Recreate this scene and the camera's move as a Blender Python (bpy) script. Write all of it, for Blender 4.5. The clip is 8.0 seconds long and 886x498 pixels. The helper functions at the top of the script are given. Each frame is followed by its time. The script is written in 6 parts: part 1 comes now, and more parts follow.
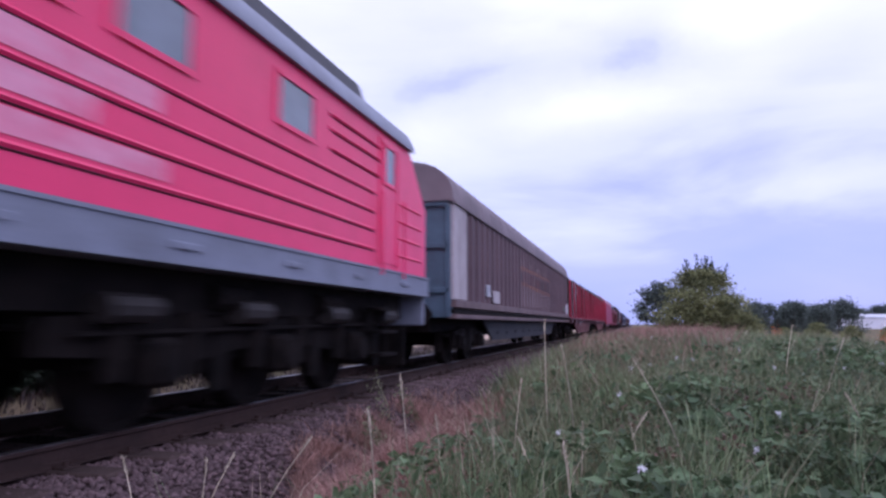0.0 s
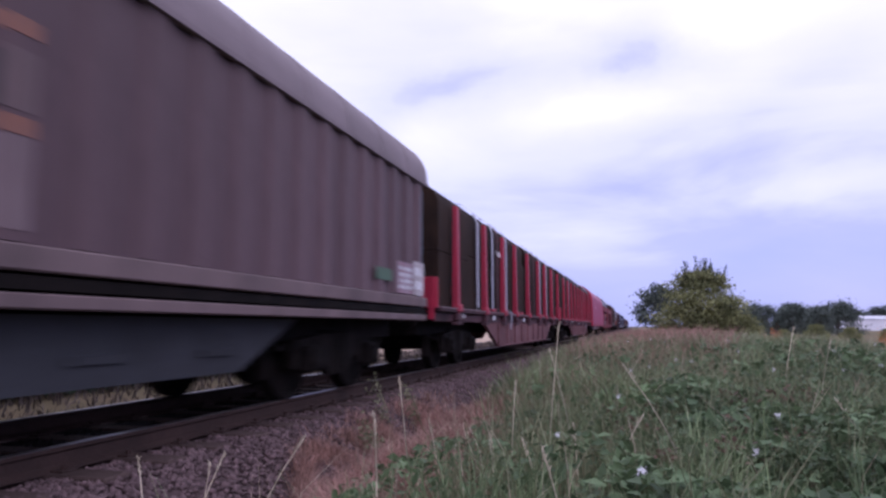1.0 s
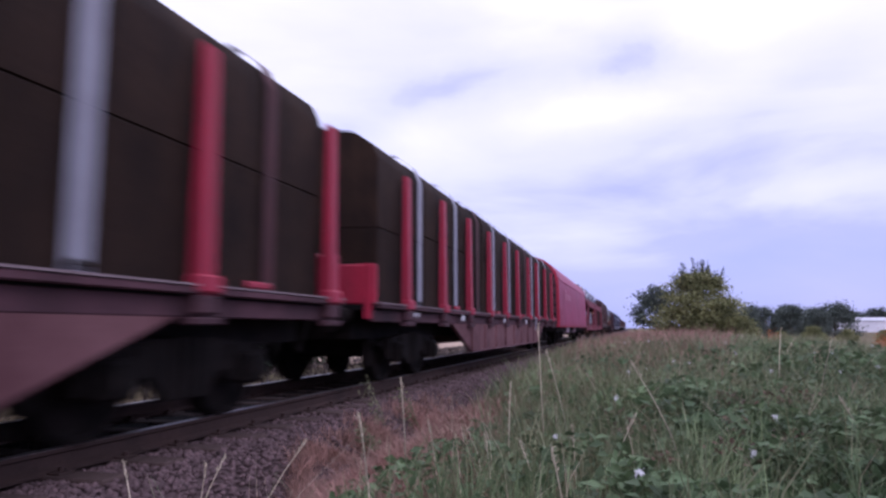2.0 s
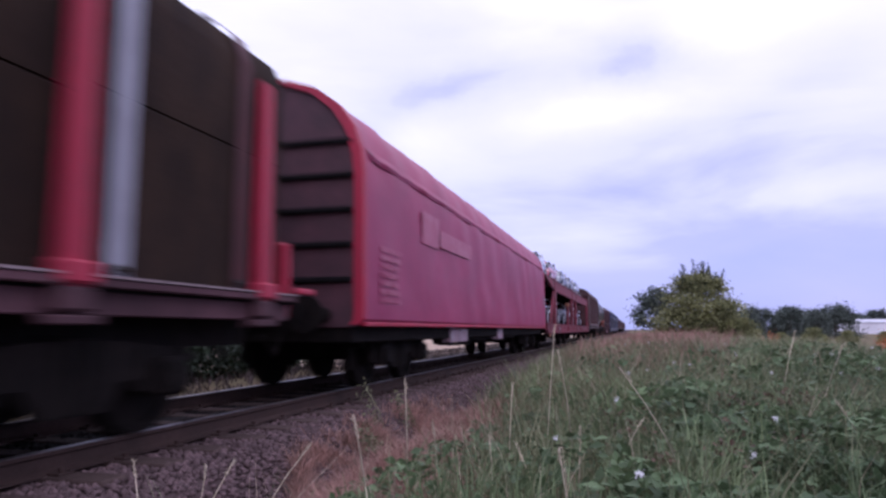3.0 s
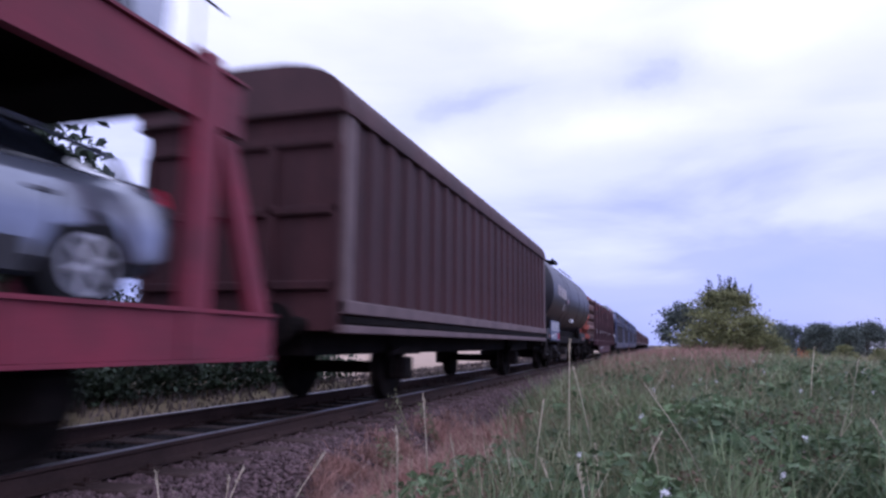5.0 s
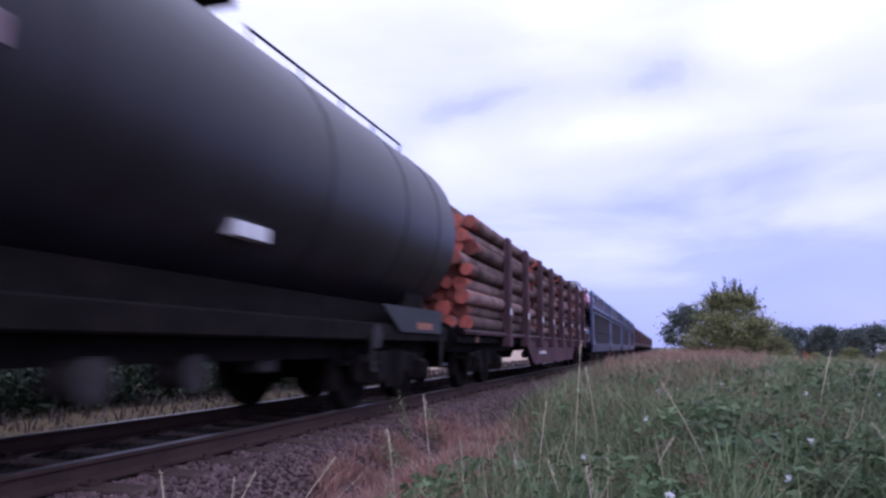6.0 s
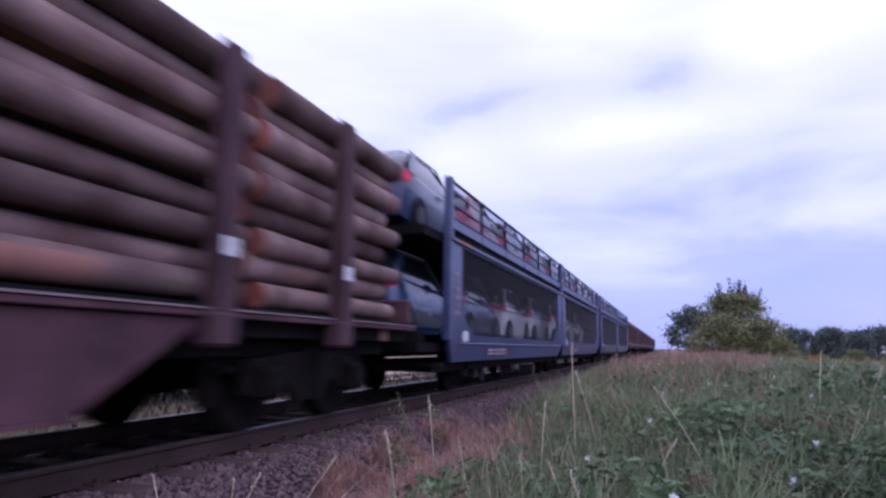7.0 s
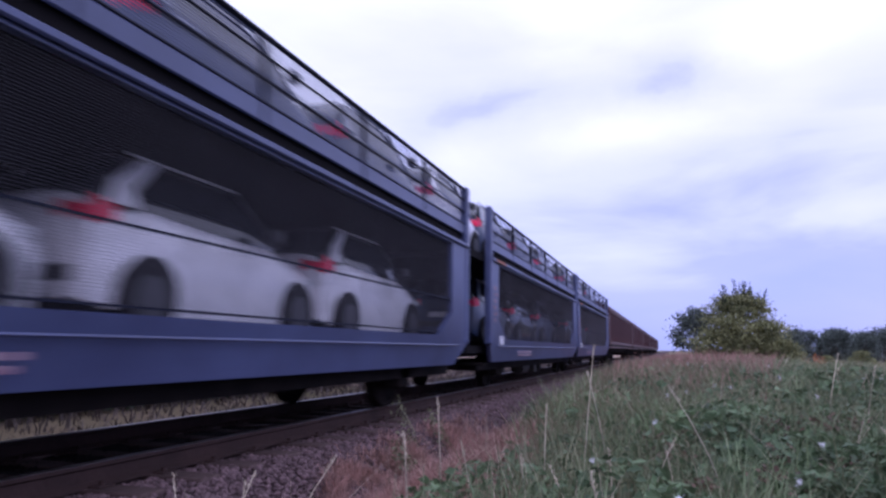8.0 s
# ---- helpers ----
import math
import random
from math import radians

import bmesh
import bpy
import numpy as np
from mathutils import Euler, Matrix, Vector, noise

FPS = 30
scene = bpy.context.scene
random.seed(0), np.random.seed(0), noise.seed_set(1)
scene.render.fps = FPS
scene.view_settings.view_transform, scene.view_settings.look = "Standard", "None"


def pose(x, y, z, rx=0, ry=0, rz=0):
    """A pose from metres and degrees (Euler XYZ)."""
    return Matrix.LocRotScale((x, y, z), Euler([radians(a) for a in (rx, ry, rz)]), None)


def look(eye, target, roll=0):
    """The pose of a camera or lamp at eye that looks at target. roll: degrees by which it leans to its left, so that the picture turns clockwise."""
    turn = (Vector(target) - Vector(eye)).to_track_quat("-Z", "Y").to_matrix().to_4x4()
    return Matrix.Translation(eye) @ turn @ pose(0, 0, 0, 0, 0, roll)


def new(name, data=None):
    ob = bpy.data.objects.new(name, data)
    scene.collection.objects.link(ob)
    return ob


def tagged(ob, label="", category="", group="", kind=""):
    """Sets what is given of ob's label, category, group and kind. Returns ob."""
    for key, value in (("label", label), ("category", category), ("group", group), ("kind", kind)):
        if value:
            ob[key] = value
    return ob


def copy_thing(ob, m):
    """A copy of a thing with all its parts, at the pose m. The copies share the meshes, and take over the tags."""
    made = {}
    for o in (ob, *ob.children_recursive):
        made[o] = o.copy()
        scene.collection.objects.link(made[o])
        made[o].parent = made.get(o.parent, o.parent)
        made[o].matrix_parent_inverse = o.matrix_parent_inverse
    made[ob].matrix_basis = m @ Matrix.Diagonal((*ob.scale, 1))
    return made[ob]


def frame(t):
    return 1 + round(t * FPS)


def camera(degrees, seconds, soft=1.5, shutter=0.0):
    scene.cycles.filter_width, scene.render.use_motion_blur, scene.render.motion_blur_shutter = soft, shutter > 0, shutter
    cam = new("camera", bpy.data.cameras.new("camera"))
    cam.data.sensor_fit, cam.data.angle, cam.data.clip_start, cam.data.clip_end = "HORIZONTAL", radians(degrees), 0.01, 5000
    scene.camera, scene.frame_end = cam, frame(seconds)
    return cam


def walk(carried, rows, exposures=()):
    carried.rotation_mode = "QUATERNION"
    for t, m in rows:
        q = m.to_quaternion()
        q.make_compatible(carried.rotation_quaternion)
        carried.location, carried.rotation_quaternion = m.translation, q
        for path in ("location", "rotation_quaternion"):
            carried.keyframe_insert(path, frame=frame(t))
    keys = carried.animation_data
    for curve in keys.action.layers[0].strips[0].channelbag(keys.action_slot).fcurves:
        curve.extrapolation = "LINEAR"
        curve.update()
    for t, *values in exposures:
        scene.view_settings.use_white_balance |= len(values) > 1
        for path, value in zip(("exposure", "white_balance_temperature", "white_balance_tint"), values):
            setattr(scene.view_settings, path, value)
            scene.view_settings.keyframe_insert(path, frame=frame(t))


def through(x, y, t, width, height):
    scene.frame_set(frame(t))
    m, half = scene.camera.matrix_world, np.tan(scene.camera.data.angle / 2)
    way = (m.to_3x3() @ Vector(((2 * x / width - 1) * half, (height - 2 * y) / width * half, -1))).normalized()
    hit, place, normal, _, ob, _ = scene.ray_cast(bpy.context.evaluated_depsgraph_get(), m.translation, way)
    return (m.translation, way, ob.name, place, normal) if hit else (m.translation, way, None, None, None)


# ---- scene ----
# Camera: hand-held beside the line, it only turns a little.
cam = camera(66.0, 8.0, soft=2.6, shutter=0.30)
EYE = Vector((0.0, 0.0, 0.87))       # rail top is z = 0
TRACK_X = -4.65                      # centre line of the track
SPEED = 23.9                         # metres a second, towards the viewer


def aim(yaw, pitch, roll):
    y, p = radians(yaw), radians(pitch)
    way = Vector((-math.sin(y) * math.cos(p), math.cos(y) * math.cos(p), math.sin(p)))
    return look(EYE, EYE + way, roll)


walk(cam, [
    (0.0, aim(15.73, 6.29, 0.0)), (0.5, aim(15.69, 6.42, -0.1)), (1.0, aim(15.65, 6.49, -0.1)), (1.5, aim(15.48, 6.57, -0.15)),
    (3.0, aim(15.48, 6.73, -0.05)), (3.5, aim(15.48, 6.84, -0.1)), (4.0, aim(15.35, 7.15, 0.0)), (4.5, aim(16.72, 7.59, 0.36)),
    (6.0, aim(17.79, 8.02, 0.57)), (6.5, aim(18.01, 8.02, 0.70)), (7.0, aim(18.13, 8.09, 0.70)), (7.5, aim(18.35, 8.13, 0.70)),
    (8.0, aim(18.47, 8.26, 0.60))],
    exposures=[(0.0, 0.03, 5400, 31), (0.5, 0.03, 5560, 31), (1.5, 0.03, 5680, 31), (3.5, 0.03, 5680, 31), (4.5, 0.03, 5360, 31), (6.0, 0.03, 5330, 33), (8.0, 0.03, 5290, 35)])

# Light: an evening sky under broken cloud, and a weak wide sun behind the viewer.
SUN_HEIGHT, SUN_TURN = 24.0, 150.0
world = bpy.data.worlds.new("evening_sky")
scene.world = world
world.use_nodes = True
wn, wl = world.node_tree.nodes, world.node_tree.links
wn.clear()


def wnode(kind, **values):
    n = wn.new(kind)
    for key, value in values.items():
        n.inputs[key].default_value = value
    return n


sky = wnode("ShaderNodeTexSky")
sky.sky_type, sky.sun_disc = "NISHITA", False
sky.sun_elevation, sky.sun_rotation = radians(SUN_HEIGHT), radians(SUN_TURN)
sky_dim = wnode("ShaderNodeMixRGB", Fac=1.0, Color2=(0.11, 0.11, 0.13, 1))
sky_dim.blend_type = "MULTIPLY"
wl.new(sky.outputs["Color"], sky_dim.inputs["Color1"])
place = wnode("ShaderNodeTexCoord")
split = wnode("ShaderNodeSeparateXYZ")
wl.new(place.outputs["Generated"], split.inputs[0])
height = wnode("ShaderNodeValToRGB")
height.color_ramp.elements[0].position, height.color_ramp.elements[0].color = 0.0, (0.48, 0.54, 0.86, 1)
height.color_ramp.elements[1].position, height.color_ramp.elements[1].color = 0.36, (1.02, 1.02, 1.08, 1)
e = height.color_ramp.elements.new(0.13)
e.color = (0.57, 0.605, 0.92, 1)
e = height.color_ramp.elements.new(0.23)
e.color = (0.86, 0.88, 1.08, 1)
e = height.color_ramp.elements.new(1.0)
e.color = (1.9, 1.9, 2.0, 1)
stretch = wnode("ShaderNodeMapping", Location=(0.3, 0.1, 0.25), Scale=(2.2, 2.2, 7.5))
wl.new(place.outputs["Generated"], stretch.inputs["Vector"])
puffs = wnode("ShaderNodeTexNoise", Scale=1.35, Detail=5.0, Roughness=0.5, Distortion=0.3)
wl.new(stretch.outputs["Vector"], puffs.inputs["Vector"])
lift = wnode("ShaderNodeMath")
lift.operation = "MULTIPLY_ADD"
lift.inputs[1].default_value, lift.inputs[2].default_value = 0.42, -0.20
wl.new(puffs.outputs["Fac"], lift.inputs[0])


def sky_math(kind, a, b):
    n = wnode("ShaderNodeMath")
    n.operation = kind
    for socket, value in zip(n.inputs, (a, b)):
        if isinstance(value, (int, float)):
            socket.default_value = value
        else:
            wl.new(value, socket)
    return n.outputs[0]


# The larger clouds of the evening: bearing and rise as slopes over the line's direction, half widths, tilt, weight.
CLOUDS = [(0.012, 0.393, 0.095, 0.040, 0.05, -0.26), (-0.27, 0.372, 0.19, 0.034, 0.22, -0.14), (-0.04, 0.318, 0.17, 0.035, 0.10, 0.12), (-0.30, 0.290, 0.12, 0.03, -0.05, 0.06),
          (0.14, 0.235, 0.20, 0.035, 0.08, -0.03), (0.25, 0.19, 0.09, 0.018, 0.25, 0.05), (0.17, 0.44, 0.14, 0.05, 0.3, 0.10), (0.20, 0.325, 0.12, 0.03, 0.35, -0.07)]
wisps = wnode("ShaderNodeTexNoise", Scale=5.5, Detail=6.0, Roughness=0.6)
wl.new(place.outputs["Generated"], wisps.inputs["Vector"])
warp = wnode("ShaderNodeSeparateColor")
wl.new(wisps.outputs["Color"], warp.inputs[0])
ahead = sky_math("MAXIMUM", split.outputs["Y"], 0.05)
bearing = sky_math("ADD", sky_math("DIVIDE", split.outputs["X"], ahead), sky_math("MULTIPLY", sky_math("SUBTRACT", warp.outputs[0], 0.5), 0.14))
rise = sky_math("ADD", sky_math("DIVIDE", split.outputs["Z"], ahead), sky_math("MULTIPLY", sky_math("SUBTRACT", warp.outputs[1], 0.5), 0.06))
cloud_sum = lift.outputs[0]
for across, up_, wide, tall, tilt, weight in CLOUDS:
    du = sky_math("SUBTRACT", bearing, across)
    dv = sky_math("SUBTRACT", sky_math("SUBTRACT", rise, up_), sky_math("MULTIPLY", du, tilt))
    du, dv = sky_math("DIVIDE", du, wide), sky_math("DIVIDE", dv, tall)
    far_off = sky_math("ADD", sky_math("MULTIPLY", du, du), sky_math("MULTIPLY", dv, dv))
    cloud_sum = sky_math("ADD", cloud_sum, sky_math("MULTIPLY", sky_math("POWER", 2.718, sky_math("MULTIPLY", far_off, -1.0)), weight))
total = wnode("ShaderNodeMath")
total.operation = "ADD"
wl.new(split.outputs["Z"], total.inputs[0])
wl.new(cloud_sum, total.inputs[1])
wl.new(total.outputs[0], height.inputs["Fac"])
blend = wnode("ShaderNodeMixRGB", Fac=0.88)
wl.new(sky_dim.outputs["Color"], blend.inputs["Color1"])
wl.new(height.outputs["Color"], blend.inputs["Color2"])
back = wnode("ShaderNodeBackground", Strength=1.0)
wl.new(blend.outputs["Color"], back.inputs["Color"])
out = wnode("ShaderNodeOutputWorld")
wl.new(back.outputs[0], out.inputs["Surface"])

sun = new("sun", bpy.data.lights.new("sun", "SUN"))
sun.data.energy, sun.data.angle, sun.data.color = 0.45, radians(30), (1.0, 0.90, 0.88)
az = radians(SUN_TURN)
sun.matrix_world = look((0, 0, 0), (-math.sin(az) * math.cos(radians(SUN_HEIGHT)), -math.cos(az) * math.cos(radians(SUN_HEIGHT)), -math.sin(radians(SUN_HEIGHT))))


# ---- materials ----
def surface(name, colour, rough=0.6, metal=0.0, second=None, share=0.5, fine=30.0, coarse=2.0, bump=0.15, spread=0.18, streak=1.0, each=0.0, coat=0.0, spec=0.5):
    """A node material: base colour with fine grain and coarse stains of a second colour, and a light relief."""
    m = bpy.data.materials.new(name)
    m.use_nodes = True
    n, l = m.node_tree.nodes, m.node_tree.links
    p = n["Principled BSDF"]
    p.inputs["Roughness"].default_value, p.inputs["Metallic"].default_value = rough, metal
    p.inputs["Coat Weight"].default_value, p.inputs["Specular IOR Level"].default_value = coat, spec
    co = n.new("ShaderNodeTexCoord")
    mp = n.new("ShaderNodeMapping")
    mp.inputs["Scale"].default_value = (1, 1, streak)
    l.new(co.outputs["Object"], mp.inputs["Vector"])
    a = n.new("ShaderNodeTexNoise")
    a.inputs["Scale"].default_value, a.inputs["Detail"].default_value = fine, 4
    b = n.new("ShaderNodeTexNoise")
    b.inputs["Scale"].default_value, b.inputs["Detail"].default_value, b.inputs["Roughness"].default_value = coarse, 6, 0.65
    l.new(mp.outputs[0], a.inputs["Vector"])
    l.new(mp.outputs[0], b.inputs["Vector"])
    second = second or tuple(c * 0.6 for c in colour)
    ramp = n.new("ShaderNodeValToRGB")
    ramp.color_ramp.elements[0].position, ramp.color_ramp.elements[0].color = max(0.0, share - 0.2), (*second, 1)
    ramp.color_ramp.elements[1].position, ramp.color_ramp.elements[1].color = min(1.0, share + 0.15), (*colour, 1)
    l.new(b.outputs["Fac"], ramp.inputs["Fac"])
    hsv = n.new("ShaderNodeHueSaturation")
    l.new(ramp.outputs["Color"], hsv.inputs["Color"])
    val = n.new("ShaderNodeMath")
    val.operation = "MULTIPLY_ADD"
    val.inputs[1].default_value, val.inputs[2].default_value = spread * 2, 1 - spread
    l.new(a.outputs["Fac"], val.inputs[0])
    last = val
    if each:
        info = n.new("ShaderNodeObjectInfo")
        isl = n.new("ShaderNodeNewGeometry")
        add = n.new("ShaderNodeMath")
        add.operation = "ADD"
        l.new(info.outputs["Random"], add.inputs[0])
        l.new(isl.outputs["Random Per Island"], add.inputs[1])
        fr = n.new("ShaderNodeMath")
        fr.operation = "FRACT"
        l.new(add.outputs[0], fr.inputs[0])
        mu = n.new("ShaderNodeMath")
        mu.operation = "MULTIPLY_ADD"
        mu.inputs[1].default_value, mu.inputs[2].default_value = each * 2, 1 - each
        l.new(fr.outputs[0], mu.inputs[0])
        last = n.new("ShaderNodeMath")
        last.operation = "MULTIPLY"
        l.new(val.outputs[0], last.inputs[0])
        l.new(mu.outputs[0], last.inputs[1])
    l.new(last.outputs[0], hsv.inputs["Value"])
    l.new(hsv.outputs["Color"], p.inputs["Base Color"])
    if bump:
        bp = n.new("ShaderNodeBump")
        bp.inputs["Strength"].default_value, bp.inputs["Distance"].default_value = bump, 0.02
        l.new(a.outputs["Fac"], bp.inputs["Height"])
        l.new(bp.outputs[0], p.inputs["Normal"])
    return m


RED = surface("loco_red_paint", (0.84, 0.032, 0.145), 0.42, second=(0.72, 0.026, 0.12), share=0.4, bump=0.03, spread=0.08)
PINK = surface("faded_white_paint", (0.78, 0.33, 0.45), 0.5, second=(0.74, 0.09, 0.20), share=0.47, fine=14, coarse=5, bump=0.05)
GREY = surface("grey_frame_paint", (0.20, 0.22, 0.28), 0.5, second=(0.12, 0.13, 0.16), share=0.45, coarse=1.5)
ROOFGREY = surface("grey_roof_paint", (0.22, 0.24, 0.31), 0.45, bump=0.05)
SOOT = surface("sooty_roof", (0.05, 0.05, 0.06), 0.7)
# Darker than oily steel: the shade under the wagons is put into the colour.
UNDER = surface("darkened_oily_steel", (0.006, 0.0055, 0.0055), 0.75, second=(0.018, 0.014, 0.013), share=0.5, coarse=4, spec=0.05)
RUST = surface("rusty_rail", (0.054, 0.032, 0.028), 0.8, second=(0.030, 0.019, 0.017), spec=0.2)
SHINE = surface("polished_rail_head", (0.30, 0.27, 0.27), 0.34, metal=0.9)
WHITE = surface("white_label", (0.75, 0.75, 0.78), 0.5, bump=0.02)
ORANGE = surface("orange_paint", (0.34, 0.125, 0.062), 0.65, second=(0.18, 0.09, 0.07))
BLACKMARK = surface("black_lettering", (0.03, 0.03, 0.035), 0.6, bump=0.0)
BROWN = surface("weathered_brown_wall", (0.150, 0.095, 0.104), 0.6, second=(0.048, 0.028, 0.033), share=0.5, coarse=1.2, streak=0.25, each=0.12, spec=0.25)
BROWNLIGHT = surface("dusty_brown_sill", (0.185, 0.130, 0.130), 0.65, second=(0.095, 0.068, 0.068), streak=0.5, spec=0.25)
ROOFBROWN = surface("dusty_brown_roof", (0.20, 0.155, 0.165), 0.6, second=(0.13, 0.10, 0.105), coarse=0.8, spec=0.25)
WORNPAINT = surface("worn_pale_paint", (0.28, 0.215, 0.225), 0.7, second=(0.16, 0.115, 0.12), coarse=2.2, streak=0.4, spec=0.25)
GEAR = surface("greasy_brake_gear", (0.030, 0.025, 0.024), 0.6, second=(0.014, 0.012, 0.012), coarse=5, spec=0.3)
# Dirty log wagon frame; also the painted shade on stake wagon bars and pockets.
LOGRED = surface("dirty_and_shaded_frame", (0.125, 0.058, 0.070), 0.75, second=(0.030, 0.017, 0.020), share=0.50, coarse=0.9, spec=0.2)
ROOFMAROON = surface("sooty_maroon_roof", (0.085, 0.045, 0.047), 0.7, second=(0.05, 0.03, 0.032), coarse=0.8, spec=0.15)
PALE = surface("bleached_panel", (0.50, 0.46, 0.47), 0.6, second=(0.30, 0.25, 0.25), coarse=3.0, streak=0.4, spec=0.3)
BLUEGREY = surface("blue_grey_end", (0.075, 0.125, 0.17), 0.55, second=(0.05, 0.08, 0.11))
SLATE = surface("dark_slate_girder", (0.042, 0.044, 0.051), 0.65, spec=0.25)
STAKERED = surface("signal_red_stake", (0.40, 0.024, 0.055), 0.5, second=(0.25, 0.024, 0.045), coarse=3, streak=0.3, spec=0.3)
DUSTRED = surface("dusty_red_girder", (0.205, 0.100, 0.104), 0.75, second=(0.075, 0.028, 0.032), coarse=1.0, share=.52, spec=0.2)
LOAD = surface("dark_brown_timber", (0.032, 0.018, 0.012), 0.9, second=(0.013, 0.008, 0.007), fine=40, coarse=2.5, bump=0.6, streak=0.5, each=0.18, spec=0.15)
STRAP = surface("grey_webbing", (0.36, 0.36, 0.42), 0.7, second=(0.27, 0.26, 0.31), fine=60)
TARP = surface("crimson_tarpaulin", (0.31, 0.028, 0.092), 0.5, second=(0.225, 0.024, 0.075), share=0.45, coarse=0.9, fine=5, bump=0.25, spread=0.08, spec=0.35)
TARPMARK = surface("faded_tarp_lettering", (0.40, 0.13, 0.19), 0.55, second=(0.33, 0.045, 0.11), coarse=4)
CARRED = surface("dull_red_carrier", (0.225, 0.034, 0.056), 0.6, second=(0.085, 0.030, 0.038), coarse=1.1, share=.48, spec=0.25)
PLATE = surface("galvanised_plate", (0.34, 0.29, 0.33), 0.6, metal=0.1, second=(0.24, 0.10, 0.13), coarse=6)
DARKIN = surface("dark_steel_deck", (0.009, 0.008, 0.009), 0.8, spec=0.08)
MAROON = surface("maroon_wall", (0.070, 0.028, 0.030), 0.65, second=(0.035, 0.016, 0.018), streak=0.3, each=0.12, spec=0.2)
TANK = surface("black_tank_shell", (0.020, 0.019, 0.025), 0.40, second=(0.011, 0.008, 0.010), coarse=1.4, streak=0.25, bump=0.05, spec=0.34)
TANKBLUE = surface("blue_grey_panel", (0.10, 0.12, 0.20), 0.5)
BARK = surface("log_bark", (0.26, 0.178, 0.165), 0.9, second=(0.075, 0.040, 0.037), share=0.52, fine=16, coarse=1.6, bump=0.7, each=0.5, spread=0.3, spec=0.15)
PEELED = surface("peeled_log", (0.30, 0.135, 0.105), 0.85, second=(0.16, 0.075, 0.06), fine=30, coarse=5)
LOGEND = surface("sawn_log_end", (0.42, 0.105, 0.075), 0.85, second=(0.15, 0.055, 0.042), fine=50, coarse=7, each=0.6)
BLUECAR = surface("steel_blue_frame", (0.066, 0.082, 0.170), 0.38, second=(0.040, 0.048, 0.105), coarse=1.2, bump=0.04)
SCREEN = surface("blue_grey_screen", (0.050, 0.062, 0.135), 0.6, bump=0.0)
MESHBLUE = surface("dark_blue_rail", (0.012, 0.014, 0.026), 0.5, bump=0.0, spec=0.1)
WIRE = surface("grey_screen_wire", (0.075, 0.072, 0.085), 0.5, bump=0.0)
DARKSTRAP = surface("maroon_webbing", (0.075, 0.020, 0.024), 0.8, second=(0.045, 0.016, 0.018), fine=60)
GLASS = surface("dark_car_glass", (0.015, 0.018, 0.024), 0.08, bump=0.0, spread=0.02, coat=0.5)
LOCOGLASS = surface("dull_window_glass", (0.17, 0.21, 0.26), 0.18, bump=0.0, spread=0.04, coat=0.4)
TYRE = surface("tyre_rubber", (0.02, 0.02, 0.022), 0.85, spec=0.15)
DARKRIM = surface("dark_wheel_trim", (0.05, 0.05, 0.055), 0.5, bump=0.0)
RIM = surface("alloy_rim", (0.62, 0.63, 0.68), 0.4, metal=0.5, bump=0.0)
LAMPRED = surface("red_tail_lens", (0.80, 0.016, 0.075), 0.25, bump=0.0)
LAMPCLEAR = surface("clear_lamp_lens", (0.55, 0.58, 0.63), 0.15, bump=0.0)
FILM = surface("white_protective_film", (0.70, 0.72, 0.78), 0.45, bump=0.05)
PAINTS = {
    "navy": surface("navy_car_paint", (0.020, 0.028, 0.060), 0.16, bump=0.0, spread=0.04, coat=1.0),
    "silver": surface("silver_car_paint", (0.33, 0.36, 0.44), 0.2, metal=0.5, bump=0.0, spread=0.04, coat=0.9),
    "slate": surface("slate_car_paint", (0.036, 0.052, 0.105), 0.3, bump=0.0, spread=0.04, coat=0.35),
    "red": surface("red_car_paint", (0.60, 0.02, 0.055), 0.25, bump=0.0, spread=0.04, coat=0.5),
    "blue": surface("blue_car_paint", (0.045, 0.080, 0.165), 0.2, metal=0.1, bump=0.0, spread=0.04, coat=0.9),
    "white": surface("white_car_paint", (0.88, 0.87, 0.90), 0.3, bump=0.0, spread=0.03, coat=0.5)}
GROUND = surface("meadow_soil", (0.115, 0.105, 0.055), 0.95, second=(0.16, 0.115, 0.075), fine=9, coarse=0.35, bump=0.6, spec=0.1)
BALLAST = surface("ballast_bed", (0.092, 0.062, 0.062), 0.95, second=(0.055, 0.038, 0.037), fine=26, coarse=2.0, bump=1.0, spec=0.15)
STONE = surface("ballast_stone", (0.142, 0.096, 0.098), 0.9, second=(0.075, 0.050, 0.050), fine=40, coarse=6, each=0.42, spec=0.2)
# Ballast tone with the shade beneath the train put into the colour.
SHADEBED = surface("shade_darkened_ballast", (0.022, 0.018, 0.018), 0.85, second=(0.010, 0.009, 0.009), fine=26, coarse=2.0, bump=1.0, spec=0.08)
SLEEPER = surface("weathered_sleeper", (0.085, 0.058, 0.052), 0.9, second=(0.05, 0.034, 0.03), fine=25, coarse=4, bump=0.5, spec=0.15)
SAND = surface("dry_straw_field", (0.42, 0.32, 0.24), 0.95, second=(0.30, 0.22, 0.16), fine=8, coarse=0.5, spec=0.1)


